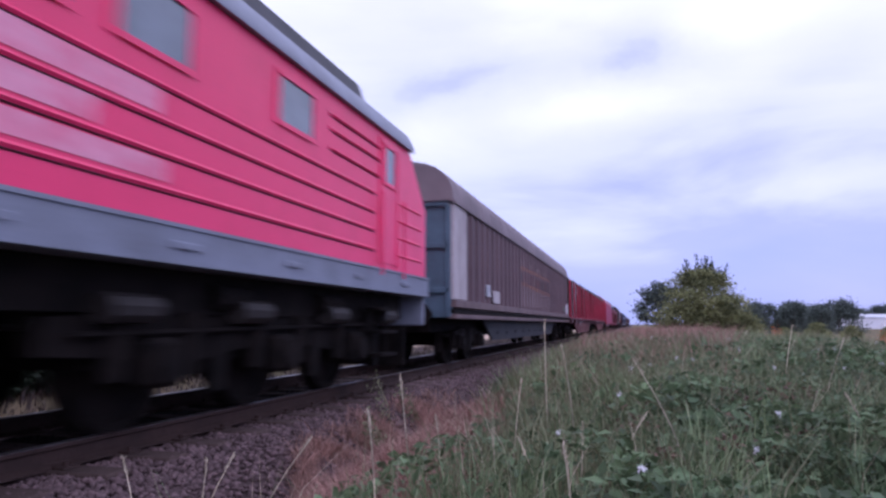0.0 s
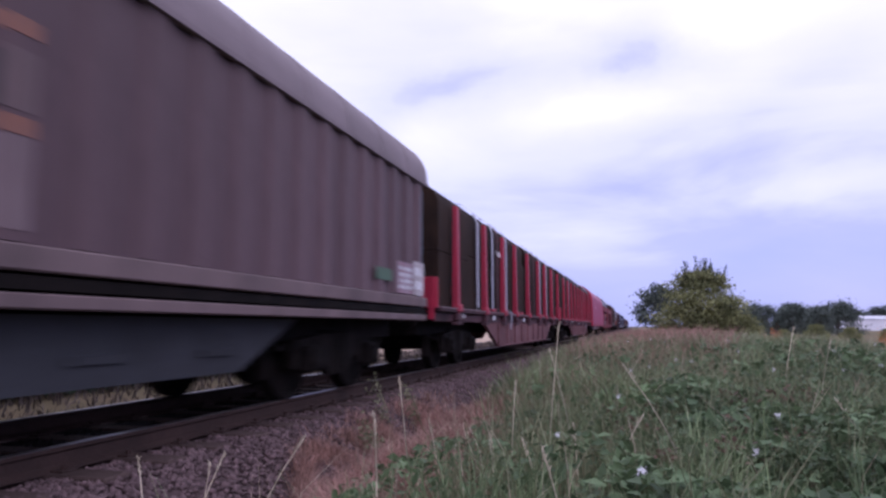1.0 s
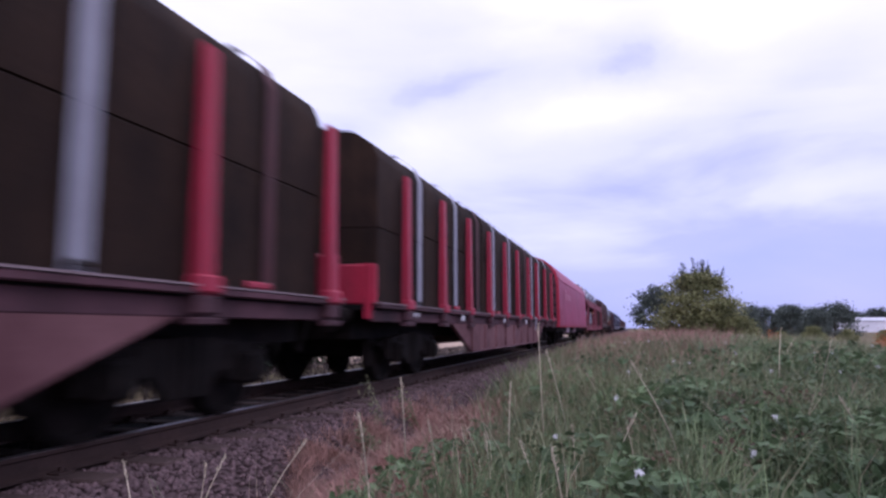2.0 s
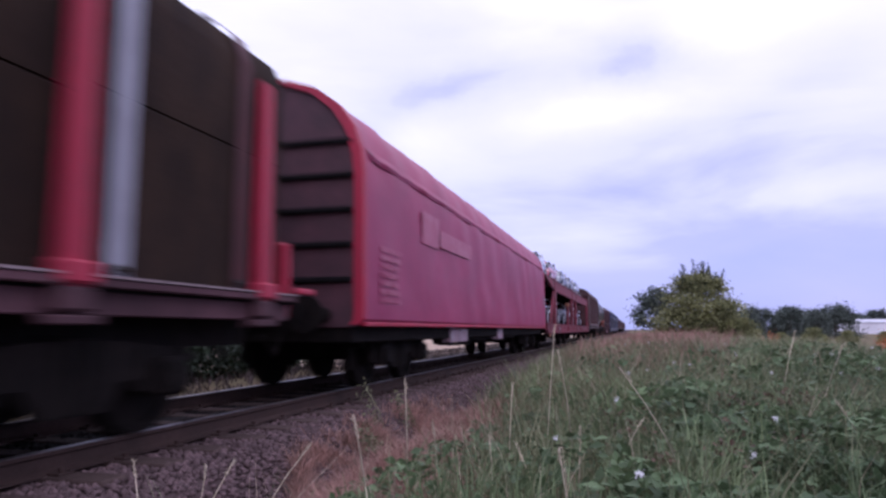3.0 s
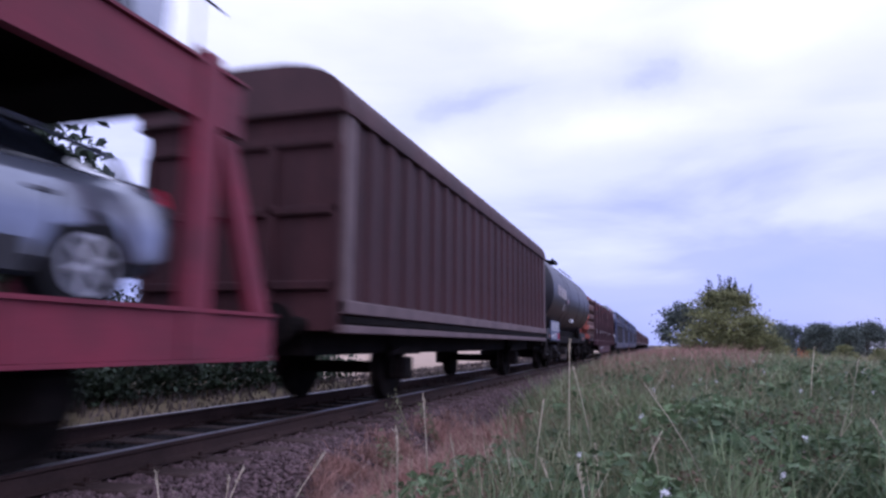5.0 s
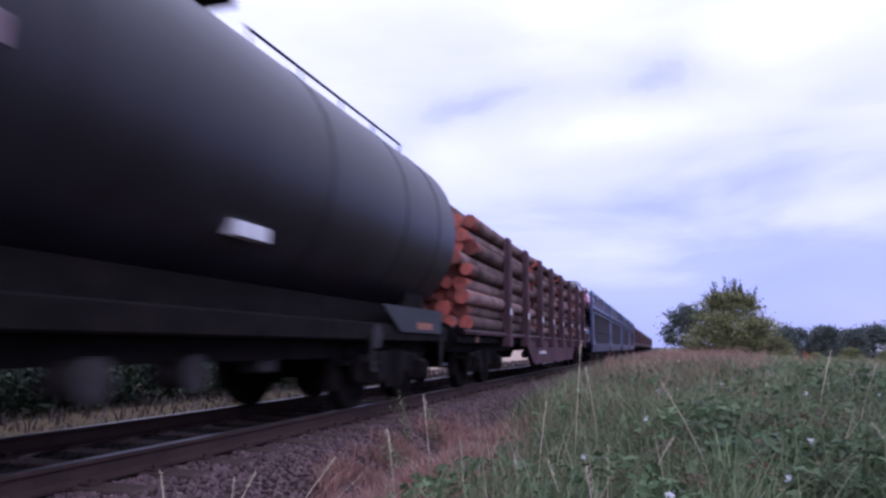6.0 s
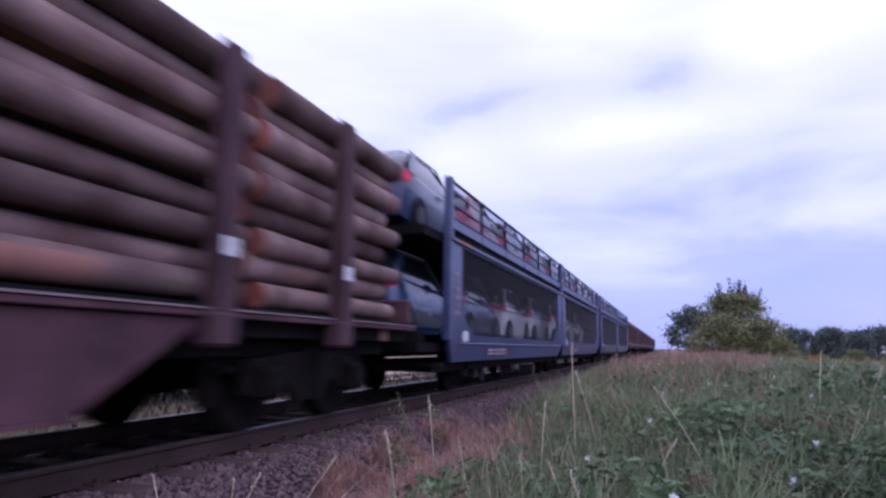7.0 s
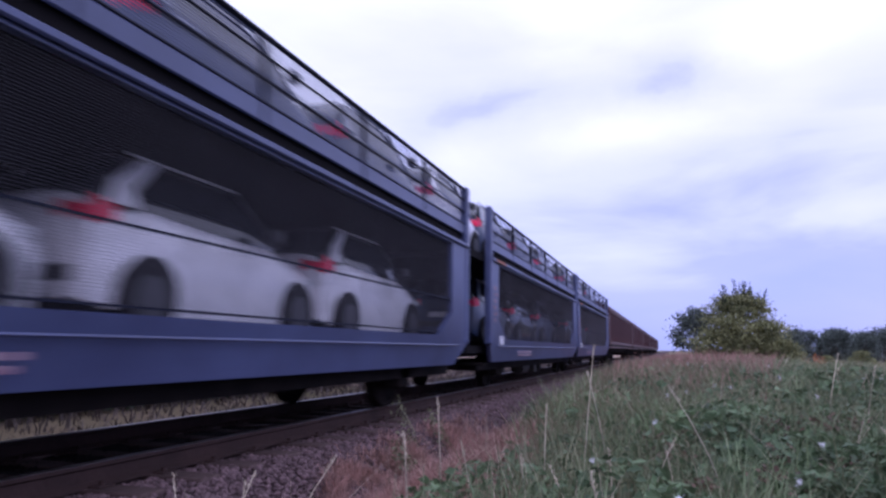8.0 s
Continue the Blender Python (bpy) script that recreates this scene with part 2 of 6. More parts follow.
def leafy(name, colour, second, rough=0.6, each=0.45, through=0.25):
    m = surface(name, colour, rough, second=second, fine=20, coarse=0.8, bump=0.0, each=each, spec=0.2)
    n, l = m.node_tree.nodes, m.node_tree.links
    p, o = n["Principled BSDF"], n["Material Output"]
    t, mix = n.new("ShaderNodeBsdfTranslucent"), n.new("ShaderNodeMixShader")
    mix.inputs[0].default_value = through
    l.new(p.inputs["Base Color"].links[0].from_socket, t.inputs["Color"])
    l.new(p.outputs[0], mix.inputs[1])
    l.new(t.outputs[0], mix.inputs[2])
    l.new(mix.outputs[0], o.inputs["Surface"])
    return m


CLOVER = leafy("clover_leaf", (0.140, 0.205, 0.096), (0.032, 0.058, 0.030))
BLADE = leafy("green_blade", (0.225, 0.285, 0.140), (0.085, 0.130, 0.064))
STRAW = leafy("straw_blade", (0.54, 0.45, 0.34), (0.38, 0.29, 0.21))
VERGE = leafy("dull_verge_straw", (0.125, 0.098, 0.090), (0.07, 0.056, 0.048))
DRYBLADE = leafy("half_dry_blade", (0.235, 0.235, 0.138), (0.125, 0.135, 0.075))
PINKGRASS = leafy("reddish_seed_grass", (0.40, 0.225, 0.185), (0.23, 0.145, 0.11))
PETAL = surface("white_petal", (0.80, 0.80, 0.82), 0.6, bump=0.0)
WILLOW = leafy("olive_leaf", (0.285, 0.290, 0.128), (0.095, 0.110, 0.050), each=0.5)
DARKLEAF = leafy("dark_leaf", (0.050, 0.072, 0.042), (0.030, 0.045, 0.030), each=0.5, through=0.1)
# Lighter and bluer than the near leaves: distance haze is put into the colour.
HAZYLEAF = leafy("distant_haze_leaf", (0.098, 0.120, 0.100), (0.060, 0.078, 0.066), each=0.5, through=0.1)
STALK = leafy("bleached_stalk", (0.66, 0.60, 0.46), (0.52, 0.45, 0.33))
WITHERED = leafy("withered_leaf", (0.17, 0.105, 0.075), (0.09, 0.06, 0.045))
RUSTLEAF = leafy("rust_leaf", (0.50, 0.15, 0.05), (0.36, 0.10, 0.04))
TRUNK = surface("tree_bark", (0.075, 0.058, 0.045), 0.9, bump=0.6, fine=12)
HALL = surface("white_sheet_hall", (0.74, 0.74, 0.78), 0.5, second=(0.62, 0.62, 0.67), coarse=0.3)
HALLROOF = surface("pale_hall_roof", (0.55, 0.56, 0.62), 0.6, coarse=0.3)


# ---- mesh tools ----
def box(bm, x0, x1, y0, y1, z0, z1, bevel=0.0):
    v = [bm.verts.new((x, y, z)) for x in (x0, x1) for y in (y0, y1) for z in (z0, z1)]
    fs = [bm.faces.new([v[i] for i in q]) for q in ((0, 1, 3, 2), (4, 6, 7, 5), (0, 4, 5, 1), (2, 3, 7, 6), (0, 2, 6, 4), (1, 5, 7, 3))]
    if bevel:
        edges = list({e for f in fs for e in f.edges})
        bmesh.ops.bevel(bm, geom=edges, offset=bevel, segments=1, affect="EDGES")


def loft(bm, rings, close=True, caps=True):
    """Skin a list of rings with equal numbers of points."""
    vs = [[bm.verts.new(p) for p in r] for r in rings]
    n = len(vs[0])
    for a, b in zip(vs, vs[1:]):
        for i in range(n if close else n - 1):
            j = (i + 1) % n
            bm.faces.new((a[i], a[j], b[j], b[i]))
    if caps and close:
        bm.faces.new(list(reversed(vs[0])))
        bm.faces.new(vs[-1])


def prism(bm, outline, y0, y1):
    """An outline of (x, z) points drawn out from y0 to y1."""
    loft(bm, [[(x, y0, z) for x, z in outline], [(x, y1, z) for x, z in outline]])


def side_plate(bm, outline, x0, x1):
    """An outline of (y, z) points drawn out from x0 to x1."""
    loft(bm, [[(x0, y, z) for y, z in outline], [(x1, y, z) for y, z in outline]])


def tube(bm, p, q, r, n=8, r2=None):
    p, q = Vector(p), Vector(q)
    d = (q - p).normalized()
    u = d.orthogonal().normalized()
    w = d.cross(u)
    ring = lambda c, k: [c + (u * math.cos(2 * math.pi * i / n) + w * math.sin(2 * math.pi * i / n)) * k for i in range(n)]
    loft(bm, [ring(p, r), ring(q, r if r2 is None else r2)])


def finish(name, bm, material, smooth=True):
    bmesh.ops.recalc_face_normals(bm, faces=bm.faces)
    me = bpy.data.meshes.new(name)
    bm.to_mesh(me)
    bm.free()
    for m in material if isinstance(material, (list, tuple)) else [material]:
        me.materials.append(m)
    if smooth:
        me.polygons.foreach_set("use_smooth", [True] * len(me.polygons))
        me.set_sharp_from_angle(angle=radians(32))
    return me


def part(name, bm, material, parent, label="", smooth=True):
    ob = new(name, finish(name, bm, material, smooth))
    ob.parent = parent
    return tagged(ob, label)


def shared(name, mesh, parent, m=None):
    ob = new(name, mesh)
    ob.parent = parent
    if m:
        ob.matrix_basis = m
    return ob


def boxes(name, material, parent, *dims, label="", bevel=0.0):
    bm = bmesh.new()
    for d in dims:
        box(bm, *d, bevel=bevel)
    return part(name, bm, material, parent, label)


def from_arrays(name, verts, faces, material, smooth=False):
    me = bpy.data.meshes.new(name)
    verts, faces = np.asarray(verts, dtype=np.float32), np.asarray(faces, dtype=np.int32)
    k = faces.shape[1]
    me.vertices.add(len(verts))
    me.vertices.foreach_set("co", verts.ravel())
    me.loops.add(faces.size)
    me.loops.foreach_set("vertex_index", faces.ravel())
    me.polygons.add(len(faces))
    me.polygons.foreach_set("loop_start", np.arange(0, faces.size, k, dtype=np.int32))
    me.polygons.foreach_set("loop_total", np.full(len(faces), k, dtype=np.int32))
    me.update(calc_edges=True)
    me.validate()
    for m in material if isinstance(material, (list, tuple)) else [material]:
        me.materials.append(m)
    return me


MOVERS = []      # (thing, start along the line, offset across, height) of all that rolls


def thing(name, start, label, category, across=0.0, height=0.0, group=""):
    ob = new(name)
    ob.empty_display_size = 0.5
    MOVERS.append((ob, start, across, height))
    ob.location = (TRACK_X + across, start, height)
    return tagged(ob, label, category, group)


# ---- ground, track ----
LIFT = 0.05      # the rails lie this much over the nought of the plan


def smooth(a, b, v):
    k = np.clip((v - a) / (b - a), 0, 1)
    return k * k * (3 - 2 * k)


def ground_z(x, y):
    """Height of the land: a ditch-side shoulder by the track, a grassy bank for the viewer, flat fields beyond."""
    x, y = np.asarray(x, dtype=float), np.asarray(y, dtype=float)
    z = -0.60 + 0.48 * smooth(-2.9, -1.1, x) + 0.10 * smooth(-1.0, 0.6, x)
    z = z + (0.28 * smooth(4, 13, y) * smooth(-2.6, -0.8, x)) * (1 - smooth(18, 40, y) * 0.6)
    z = z - 0.75 * smooth(3.0, 9.0, x) * smooth(6, 14, np.hypot(x, y))
    z = z + 0.05 * np.sin(x * 1.7 + 0.6 * np.sin(y)) * np.cos(y * 1.1) * smooth(-2.4, -1.2, x) * (1 - smooth(20, 40, y))
    far_side = 0.34 * smooth(-7.6, -9.0, x)
    return z + far_side


def graded(points):
    out = []
    for a, b, step in points:
        out += list(np.arange(a, b, step))
    return np.array(out + [points[-1][1]])


gx = graded([(-2600, -400, 550), (-400, -60, 60), (-60, -14, 6), (-14, 10, 0.35), (10, 40, 4), (40, 400, 60), (400, 2600, 550)])
gy = graded([(-2600, -300, 550), (-300, -30, 50), (-30, -4, 4), (-4, 30, 0.4), (30, 90, 3), (90, 500, 40), (500, 2600, 525)])
GX, GY = np.meshgrid(gx, gy)
GZ = ground_z(GX, GY)
nx, ny = len(gx), len(gy)
idx = np.arange(nx * ny).reshape(ny, nx)
gf = np.stack([idx[:-1, :-1], idx[:-1, 1:], idx[1:, 1:], idx[1:, :-1]], -1).reshape(-1, 4)
ground = new("ground", from_arrays("ground", np.stack([GX, GY, GZ], -1).reshape(-1, 3), gf, GROUND))
ground.data.polygons.foreach_set("use_smooth", [True] * len(ground.data.polygons))
tagged(ground, "brownish green meadow land with bare soil", "ground", kind="structure")

# Ballast bed: a long trapezoid with a broken surface.
bm = bmesh.new()
prof = [(-2.9, -0.70), (-1.9, -0.19), (-1.3, -0.15), (0, -0.15), (1.3, -0.15), (1.65, -0.20), (1.95, -0.36), (2.40, -0.66)]
prev = None
for y in list(np.arange(-12, 40, 0.5)) + list(np.arange(40, 120, 4)) + [200, 400, 900]:
    row = [bm.verts.new((TRACK_X + x + random.uniform(-.03, .03), y, z + random.uniform(-.02, .02))) for x, z in prof]
    if prev:
        for i in range(len(row) - 1):
            bm.faces.new((prev[i], prev[i + 1], row[i + 1], row[i]))
    prev = row
ballast = tagged(new("ballast_bed", finish("ballast_bed", bm, BALLAST)), "grey-brown crushed stone ballast bed under the rails", "ballast", kind="structure")


# Dark sheet between the rails, painted in for the shade of the train.
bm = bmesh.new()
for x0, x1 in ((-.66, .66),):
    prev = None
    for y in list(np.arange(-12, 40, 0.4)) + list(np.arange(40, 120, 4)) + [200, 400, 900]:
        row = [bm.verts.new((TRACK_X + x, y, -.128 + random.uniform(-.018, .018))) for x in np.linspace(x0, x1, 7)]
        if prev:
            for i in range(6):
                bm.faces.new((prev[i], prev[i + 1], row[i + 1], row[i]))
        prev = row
tagged(new("shaded_bed", finish("shaded_bed", bm, SHADEBED)), "stone bed between the rails, darkened for the train's shade", "ballast", kind="structure")


def stones(count, seed, span=(0.85, 2.45), material=None):
    """Loose broken stones over the shoulder of the bed."""
    r = np.random.RandomState(seed)
    base = np.array([(0, 0, .8), (.9, .1, .2), (.2, .9, .1), (-.8, .3, .2), (-.3, -.8, .1), (.6, -.6, .3), (0, 0, -.5)])
    tri = np.array([(0, 1, 2), (0, 2, 3), (0, 3, 4), (0, 4, 5), (0, 5, 1), (6, 2, 1), (6, 3, 2), (6, 4, 3), (6, 5, 4), (6, 1, 5)])
    y = np.where(r.rand(count) < .78, 2.5 + 26 * r.rand(count) ** 1.7, r.uniform(-11, 3, count))
    x = r.uniform(*span, count)
    px, pz = [p[0] for p in prof], [p[1] for p in prof]
    z = np.where(x < 2.35, np.interp(x, px, pz), ground_z(TRACK_X + x, y)) + 0.008
    s = r.uniform(0.018, 0.042, count)
    a = r.rand(count) * 6.28
    b = base[None] * r.uniform(.7, 1.25, (count, 7, 1)) * r.uniform(.6, 1.2, (count, 1, 3)) * s[:, None, None]
    c, sn = np.cos(a)[:, None], np.sin(a)[:, None]
    v = np.stack([b[..., 0] * c - b[..., 1] * sn, b[..., 0] * sn + b[..., 1] * c, b[..., 2]], -1)
    v = v + np.stack([TRACK_X + x, y, z], -1)[:, None]
    f = tri[None] + (np.arange(count) * 7)[:, None, None]
    return from_arrays("stones", v.reshape(-1, 3), f.reshape(-1, 3), material or STONE)


# These stones carry the same painted shade as the sheet below them.
tagged(new("bed_stones", stones(14000, 6, (-.64, .64), SHADEBED)), "stones between the rails, darkened for the train's shade", "gravel", kind="stuff")
tagged(new("ballast_stones", stones(30000, 4)), "loose grey and pinkish crushed ballast stones", "gravel", kind="stuff")

track = tagged(new("railway_track"), "single railway track with rusty rails on worn sleepers", "railway track", kind="structure")
for side in (-0.75, 0.75):
    bm = bmesh.new()
    x = TRACK_X + side
    prism(bm, [(p, q + LIFT) for p, q in [(x - .07, -.165), (x + .07, -.165), (x + .07, -.15), (x + .012, -.125), (x + .012, -.045), (x + .035, -.032), (x + .035, -.006),
               (x - .035, -.006), (x - .035, -.032), (x - .012, -.045), (x - .012, -.125), (x - .07, -.15)]], -40, 900)
    rail = part("rail", bm, RUST, track, "rusty brown steel rail")
    bm = bmesh.new()
    box(bm, x - .034, x + .034, -40, 900, LIFT - .0055, LIFT)
    part("rail_head", bm, SHINE, rail, "polished running surface")
bm = bmesh.new()
box(bm, -1.3, 1.3, -.12, .12, -.32, -.16, bevel=0.012)
sleeper_mesh = finish("sleeper", bm, SLEEPER)
bm = bmesh.new()
for side in (-0.75, 0.75):
    box(bm, side - .16, side + .16, -.07, .07, -.162, -.145, bevel=.004)
    for k in (-.11, .11):
        tube(bm, (side + k, 0, -.15), (side + k, 0, -.115), .022, 6)
fasten_mesh = finish("rail_fastening", bm, RUST)
for i in range(110):
    y = -6 + i * 0.62
    sl = shared("sleeper", sleeper_mesh, track, pose(TRACK_X + random.uniform(-.02, .02), y, LIFT + random.uniform(-.008, .004), 0, 0, random.uniform(-.7, .7)))
    shared("rail_fastening", fasten_mesh, sl)


# ---- plants ----
def blades(name, xs, ys, heights, widths, lean, material, seed, base=None, curve=0.35):
    """Bent grass blades of two segments, as one mesh."""
    r = np.random.RandomState(seed)
    n = len(xs)
    z = ground_z(xs, ys) if base is None else base
    a = r.rand(n) * 6.283
    d = np.stack([np.cos(a), np.sin(a)], -1) * (lean * heights * r.rand(n))[:, None]
    w = np.stack([-np.sin(a + r.rand(n)), np.cos(a + r.rand(n))], -1) * (widths / 2)[:, None]
    p0 = np.stack([xs, ys], -1)
    p1, p2 = p0 + d * curve, p0 + d
    def lay(p, h):
        return np.concatenate([p, (z + h)[:, None]], -1)
    v = np.stack([lay(p0 - w, 0 * heights - 0.02), lay(p0 + w, 0 * heights - 0.02), lay(p1 + w * .8, heights * .6), lay(p1 - w * .8, heights * .6),
                  lay(p2 + w * .15, heights), lay(p2 - w * .15, heights)], 1)
    f = np.array([(0, 1, 2, 3), (3, 2, 4, 5)])[None] + (np.arange(n) * 6)[:, None, None]
    return from_arrays(name, v.reshape(-1, 3), f.reshape(-1, 4), material)


def leaves(name, centres, size, material, seed, up=0.5):
    """Small pointed leaves, two triangles folded along the midrib, thrown round the given centres."""
    r = np.random.RandomState(seed)
    n = len(centres)
    d = r.normal(size=(n, 3))
    d[:, 2] = d[:, 2] * (1 - up) + r.uniform(-.2, .5, n)
    d /= np.linalg.norm(d, axis=1)[:, None]
    nrm = r.normal(size=(n, 3)) * .6 + (0, 0, up * 1.6)
    s = np.cross(d, nrm)
    s /= np.linalg.norm(s, axis=1)[:, None]
    k = (size * r.uniform(.6, 1.3, n))[:, None]
    up_v = np.cross(s, d)
    v = np.stack([centres - d * k * .5, centres + s * k * .28 + up_v * k * .1, centres + d * k * .5, centres - s * k * .28 + up_v * k * .1], 1)
    f = np.arange(n * 4).reshape(-1, 4)
    f = np.concatenate([f[:, [0, 1, 2]], f[:, [0, 2, 3]]], 1).reshape(-1, 3)
    return from_arrays(name, v.reshape(-1, 3), f, material)


def scatter(seed, n, x0, x1, y0, y1, power=1.8):
    r = np.random.RandomState(seed)
    return r.uniform(x0, x1, n), y0 + (y1 - y0) * r.rand(n) ** power, r


def patch(x, y, scale, seed):
    """Soft random patches between 0 and 1."""
    return 0.5 + 0.5 * np.sin(x * scale + 1.3 * np.sin(y * scale * .7 + seed) + seed) * np.cos(y * scale * .9 + seed * 2 + np.sin(x * scale * 1.3))


# Leafy herbs, thickest on the open side of the bank.
x, y, r = scatter(11, 210000, -1.6, 9.0, 1.1, 14, 1.7)
mound = 0.55 * patch(x, y, 1.9, 1.0) + 0.45 * patch(x, y, 5.1, 4.0)
keep = (np.abs(x) < 0.7 + y * 1.0) & (r.rand(len(x)) < .2 + .8 * smooth(-0.7, 0.3, x - .06 * y)) & (r.rand(len(x)) < 1.0 - 0.7 * smooth(3, 9, y)) & (r.rand(len(x)) < .25 + .75 * smooth(.2, .6, mound))
x, y, mound = x[keep], y[keep], mound[keep]
h = (0.05 + 0.42 * r.rand(len(x)) ** .5 * (0.15 + 0.85 * mound)) * (0.5 + 0.5 * smooth(-1.7, -0.6, x))
cl = np.stack([x, y, ground_z(x, y) + h], -1)
tagged(new("herb_leaves", leaves("herb_leaves", cl, (0.040 + 0.085 * r.rand(len(x)) ** 2) * (1 + .3 * smooth(3, 10, y)), CLOVER, 12, up=.55)), "dense low green clover and herbs on the bank", "herbs", kind="stuff")
for name, n, seed, mat, label, low, high in (("green_grass", 230000, 13, BLADE, "green meadow grass on the bank", .12, .34), ("half_dry_grass", 60000, 29, DRYBLADE, "yellowing half-dry grass on the bank", .14, .42)):
    x, y, r = scatter(seed, n, -2.8, 11.0, 1.1, 30, 1.5)
    tuft = .6 * patch(x, y, 3.1, seed) + .4 * patch(x, y, 8.3, seed + 1)
    keep = (np.abs(x) < 0.7 + y * 1.0) & (r.rand(len(x)) < smooth(-2.35, -1.55, x - .95 * smooth(10, 5, y))) & (r.rand(len(x)) < .1 + .9 * smooth(.2, .75, tuft)) & (r.rand(len(x)) < 1 - .72 * smooth(-.2, 1.0, x - .05 * y) * (mat is DRYBLADE) - .35 * smooth(.0, 1.2, x - .05 * y) * (mat is BLADE))
    x, y, tuft = x[keep], y[keep], tuft[keep]
    tagged(new(name, blades(name, x, y, (low + high * r.rand(len(x)) ** 1.4) * (.5 + .7 * tuft), 0.0028 + 0.006 * r.rand(len(x)) ** 2 + 0.0008 * y, 1.2, mat, seed + 1)), label, "grass", kind="stuff")
def foot_z(x, y):
    """Top of the ballast slope or of the land, whichever is higher."""
    return np.maximum(ground_z(x, y), np.interp(x - TRACK_X, [p[0] for p in prof], [p[1] for p in prof]))


x, y, r = scatter(27, 150000, -3.2, -1.15, 2.2, 14, 1.15)
tuft = patch(x, y, 2.1, 2.5) * .55 + patch(x, y, 6.0, 1.5) * .45
keep = (x > -.53 * y + .12 * r.rand(len(x))) & (r.rand(len(x)) < smooth(-3.15, -2.7, x) * smooth(-1.2, -1.8, x) * smooth(.22, .50, tuft) * smooth(11.0, 7.0, y))
x, y, tuft = x[keep], y[keep], tuft[keep]
tagged(new("reddish_thatch", blades("reddish_thatch", x, y, (0.06 + 0.18 * r.rand(len(x))) * (.35 + .95 * tuft), 0.0028 + 0.0007 * y, 1.7, PINKGRASS, 28, base=foot_z(x, y))),
       "matted dry reddish grass below the bank", "dry grass", kind="stuff")
# Dry reddish thatch between ballast and bank, in tufts.
x, y, r = scatter(15, 60000, -2.95, -0.6, 2.0, 40, 1.5)
tuft = patch(x, y, 2.6, 5.0) * .6 + patch(x, y, 6.0, 1.0) * .4
keep = (x > -.53 * y + .12 * r.rand(len(x))) & (r.rand(len(x)) < smooth(-2.85, -2.3, x) * smooth(-0.6, -1.7, x) * (tuft > .38) * (.3 + tuft) * (1 - .6 * smooth(6, 9, y)))
x, y, tuft = x[keep], y[keep], tuft[keep]
tagged(new("reddish_grass", blades("reddish_grass", x, y, (0.05 + 0.20 * r.rand(len(x))) * (.4 + .7 * tuft), 0.0022 + 0.0009 * y, 1.6, PINKGRASS, 16)),
       "dry reddish grass along the foot of the ballast", "dry grass", kind="stuff")
x, y, r = scatter(17, 90000, -2.3, 9.0, 5.5, 48, 1.25)
tuft = patch(x, y, 1.7, 8.0)
keep = (np.abs(x + 0.2) < 1.8 + 2.6 * r.rand(len(x)) * smooth(5, 9, y)) & (x < 0.1 + y * .12) & (r.rand(len(x)) < .35 + .6 * tuft)
x, y, tuft = x[keep], y[keep], tuft[keep]
tagged(new("seeding_grass", blades("seeding_grass", x, y, (0.20 + 0.45 * r.rand(len(x)) ** 1.5) * smooth(3, 12, y) * (.7 + .4 * tuft) * (.22 + .78 * smooth(-2.3, -0.6, x)), 0.0022 + 0.0007 * y, .8, PINKGRASS, 18)),
       "tall reddish seeding grass further down the bank", "dry grass", kind="stuff")
x, y, r = scatter(19, 1500, -2.5, 6.0, 1.8, 26, 1.3)
tagged(new("straw_stems", blades("straw_stems", x, y, 0.22 + 0.34 * r.rand(len(x)), 0.003 + 0.0005 * y, 1.1, STRAW, 20)),
       "thin pale straw stems among the grass", "dry grass", kind="stuff")
# Far-side verge and a dark hedge of weeds under and behind the train.
x, y, r = scatter(21, 16000, -9.4, -7.0, 1, 90, 1.3)
tagged(new("verge_grass", blades("verge_grass", x, y, 0.05 + 0.16 * r.rand(len(x)), 0.008 + 0.002 * y, 1.4, VERGE, 22)),
       "pale dry grass on the verge beyond the track", "dry grass", kind="stuff")
x, y, r = scatter(23, 42000, -11.4, -8.9, .5, 22, 1.2)
keep = (r.rand(len(x)) < 1 - smooth(16, 21, y))
x, y = x[keep], y[keep]
top = 0.5 + 1.6 * patch(x, y, .7, 2.0) * smooth(-8.9, -10.4, x) + .5 * patch(x, y, 2.9, 6.0)
tagged(new("verge_weeds", leaves("verge_weeds", np.stack([x, y, ground_z(x, y) + 0.03 + top * r.rand(len(x)) ** .8], -1), 0.11 + .0025 * y, DARKLEAF, 24)),
       "dark green weeds and brambles beyond the track", "weeds", kind="stuff")
# Feathery grass tops that soften the bank, and a few withered herbs.
x, y, r = scatter(41, 70000, -1.9, 7.0, 3.6, 20, 1.2)
tuft = .5 * patch(x, y, 2.3, 6.0) + .5 * patch(x, y, 5.7, 3.0)
keep = (np.abs(x) < 0.7 + y * 1.0) & (x < 1.2 + .28 * y) & (r.rand(len(x)) < .15 + .85 * smooth(.35, .7, tuft)) & (x > -1.7 + .6 * smooth(10, 5, y))
x, y, tuft = x[keep], y[keep], tuft[keep]
tagged(new("feathery_grass", blades("feathery_grass", x, y, (0.24 + 0.30 * r.rand(len(x))) * (.5 + .6 * tuft), 0.0016 + 0.0004 * y, .7, DRYBLADE, 42)), "fine feathery half-dry grass on the bank", "grass", kind="stuff")
x, y, r = scatter(43, 40, -0.2, 3.6, 3.2, 7.5, 1.0)
cl = np.repeat(np.stack([x, y, ground_z(x, y) + .24], -1), 26, 0) + r.normal(size=(len(x) * 26, 3)) * (.06, .06, .035)
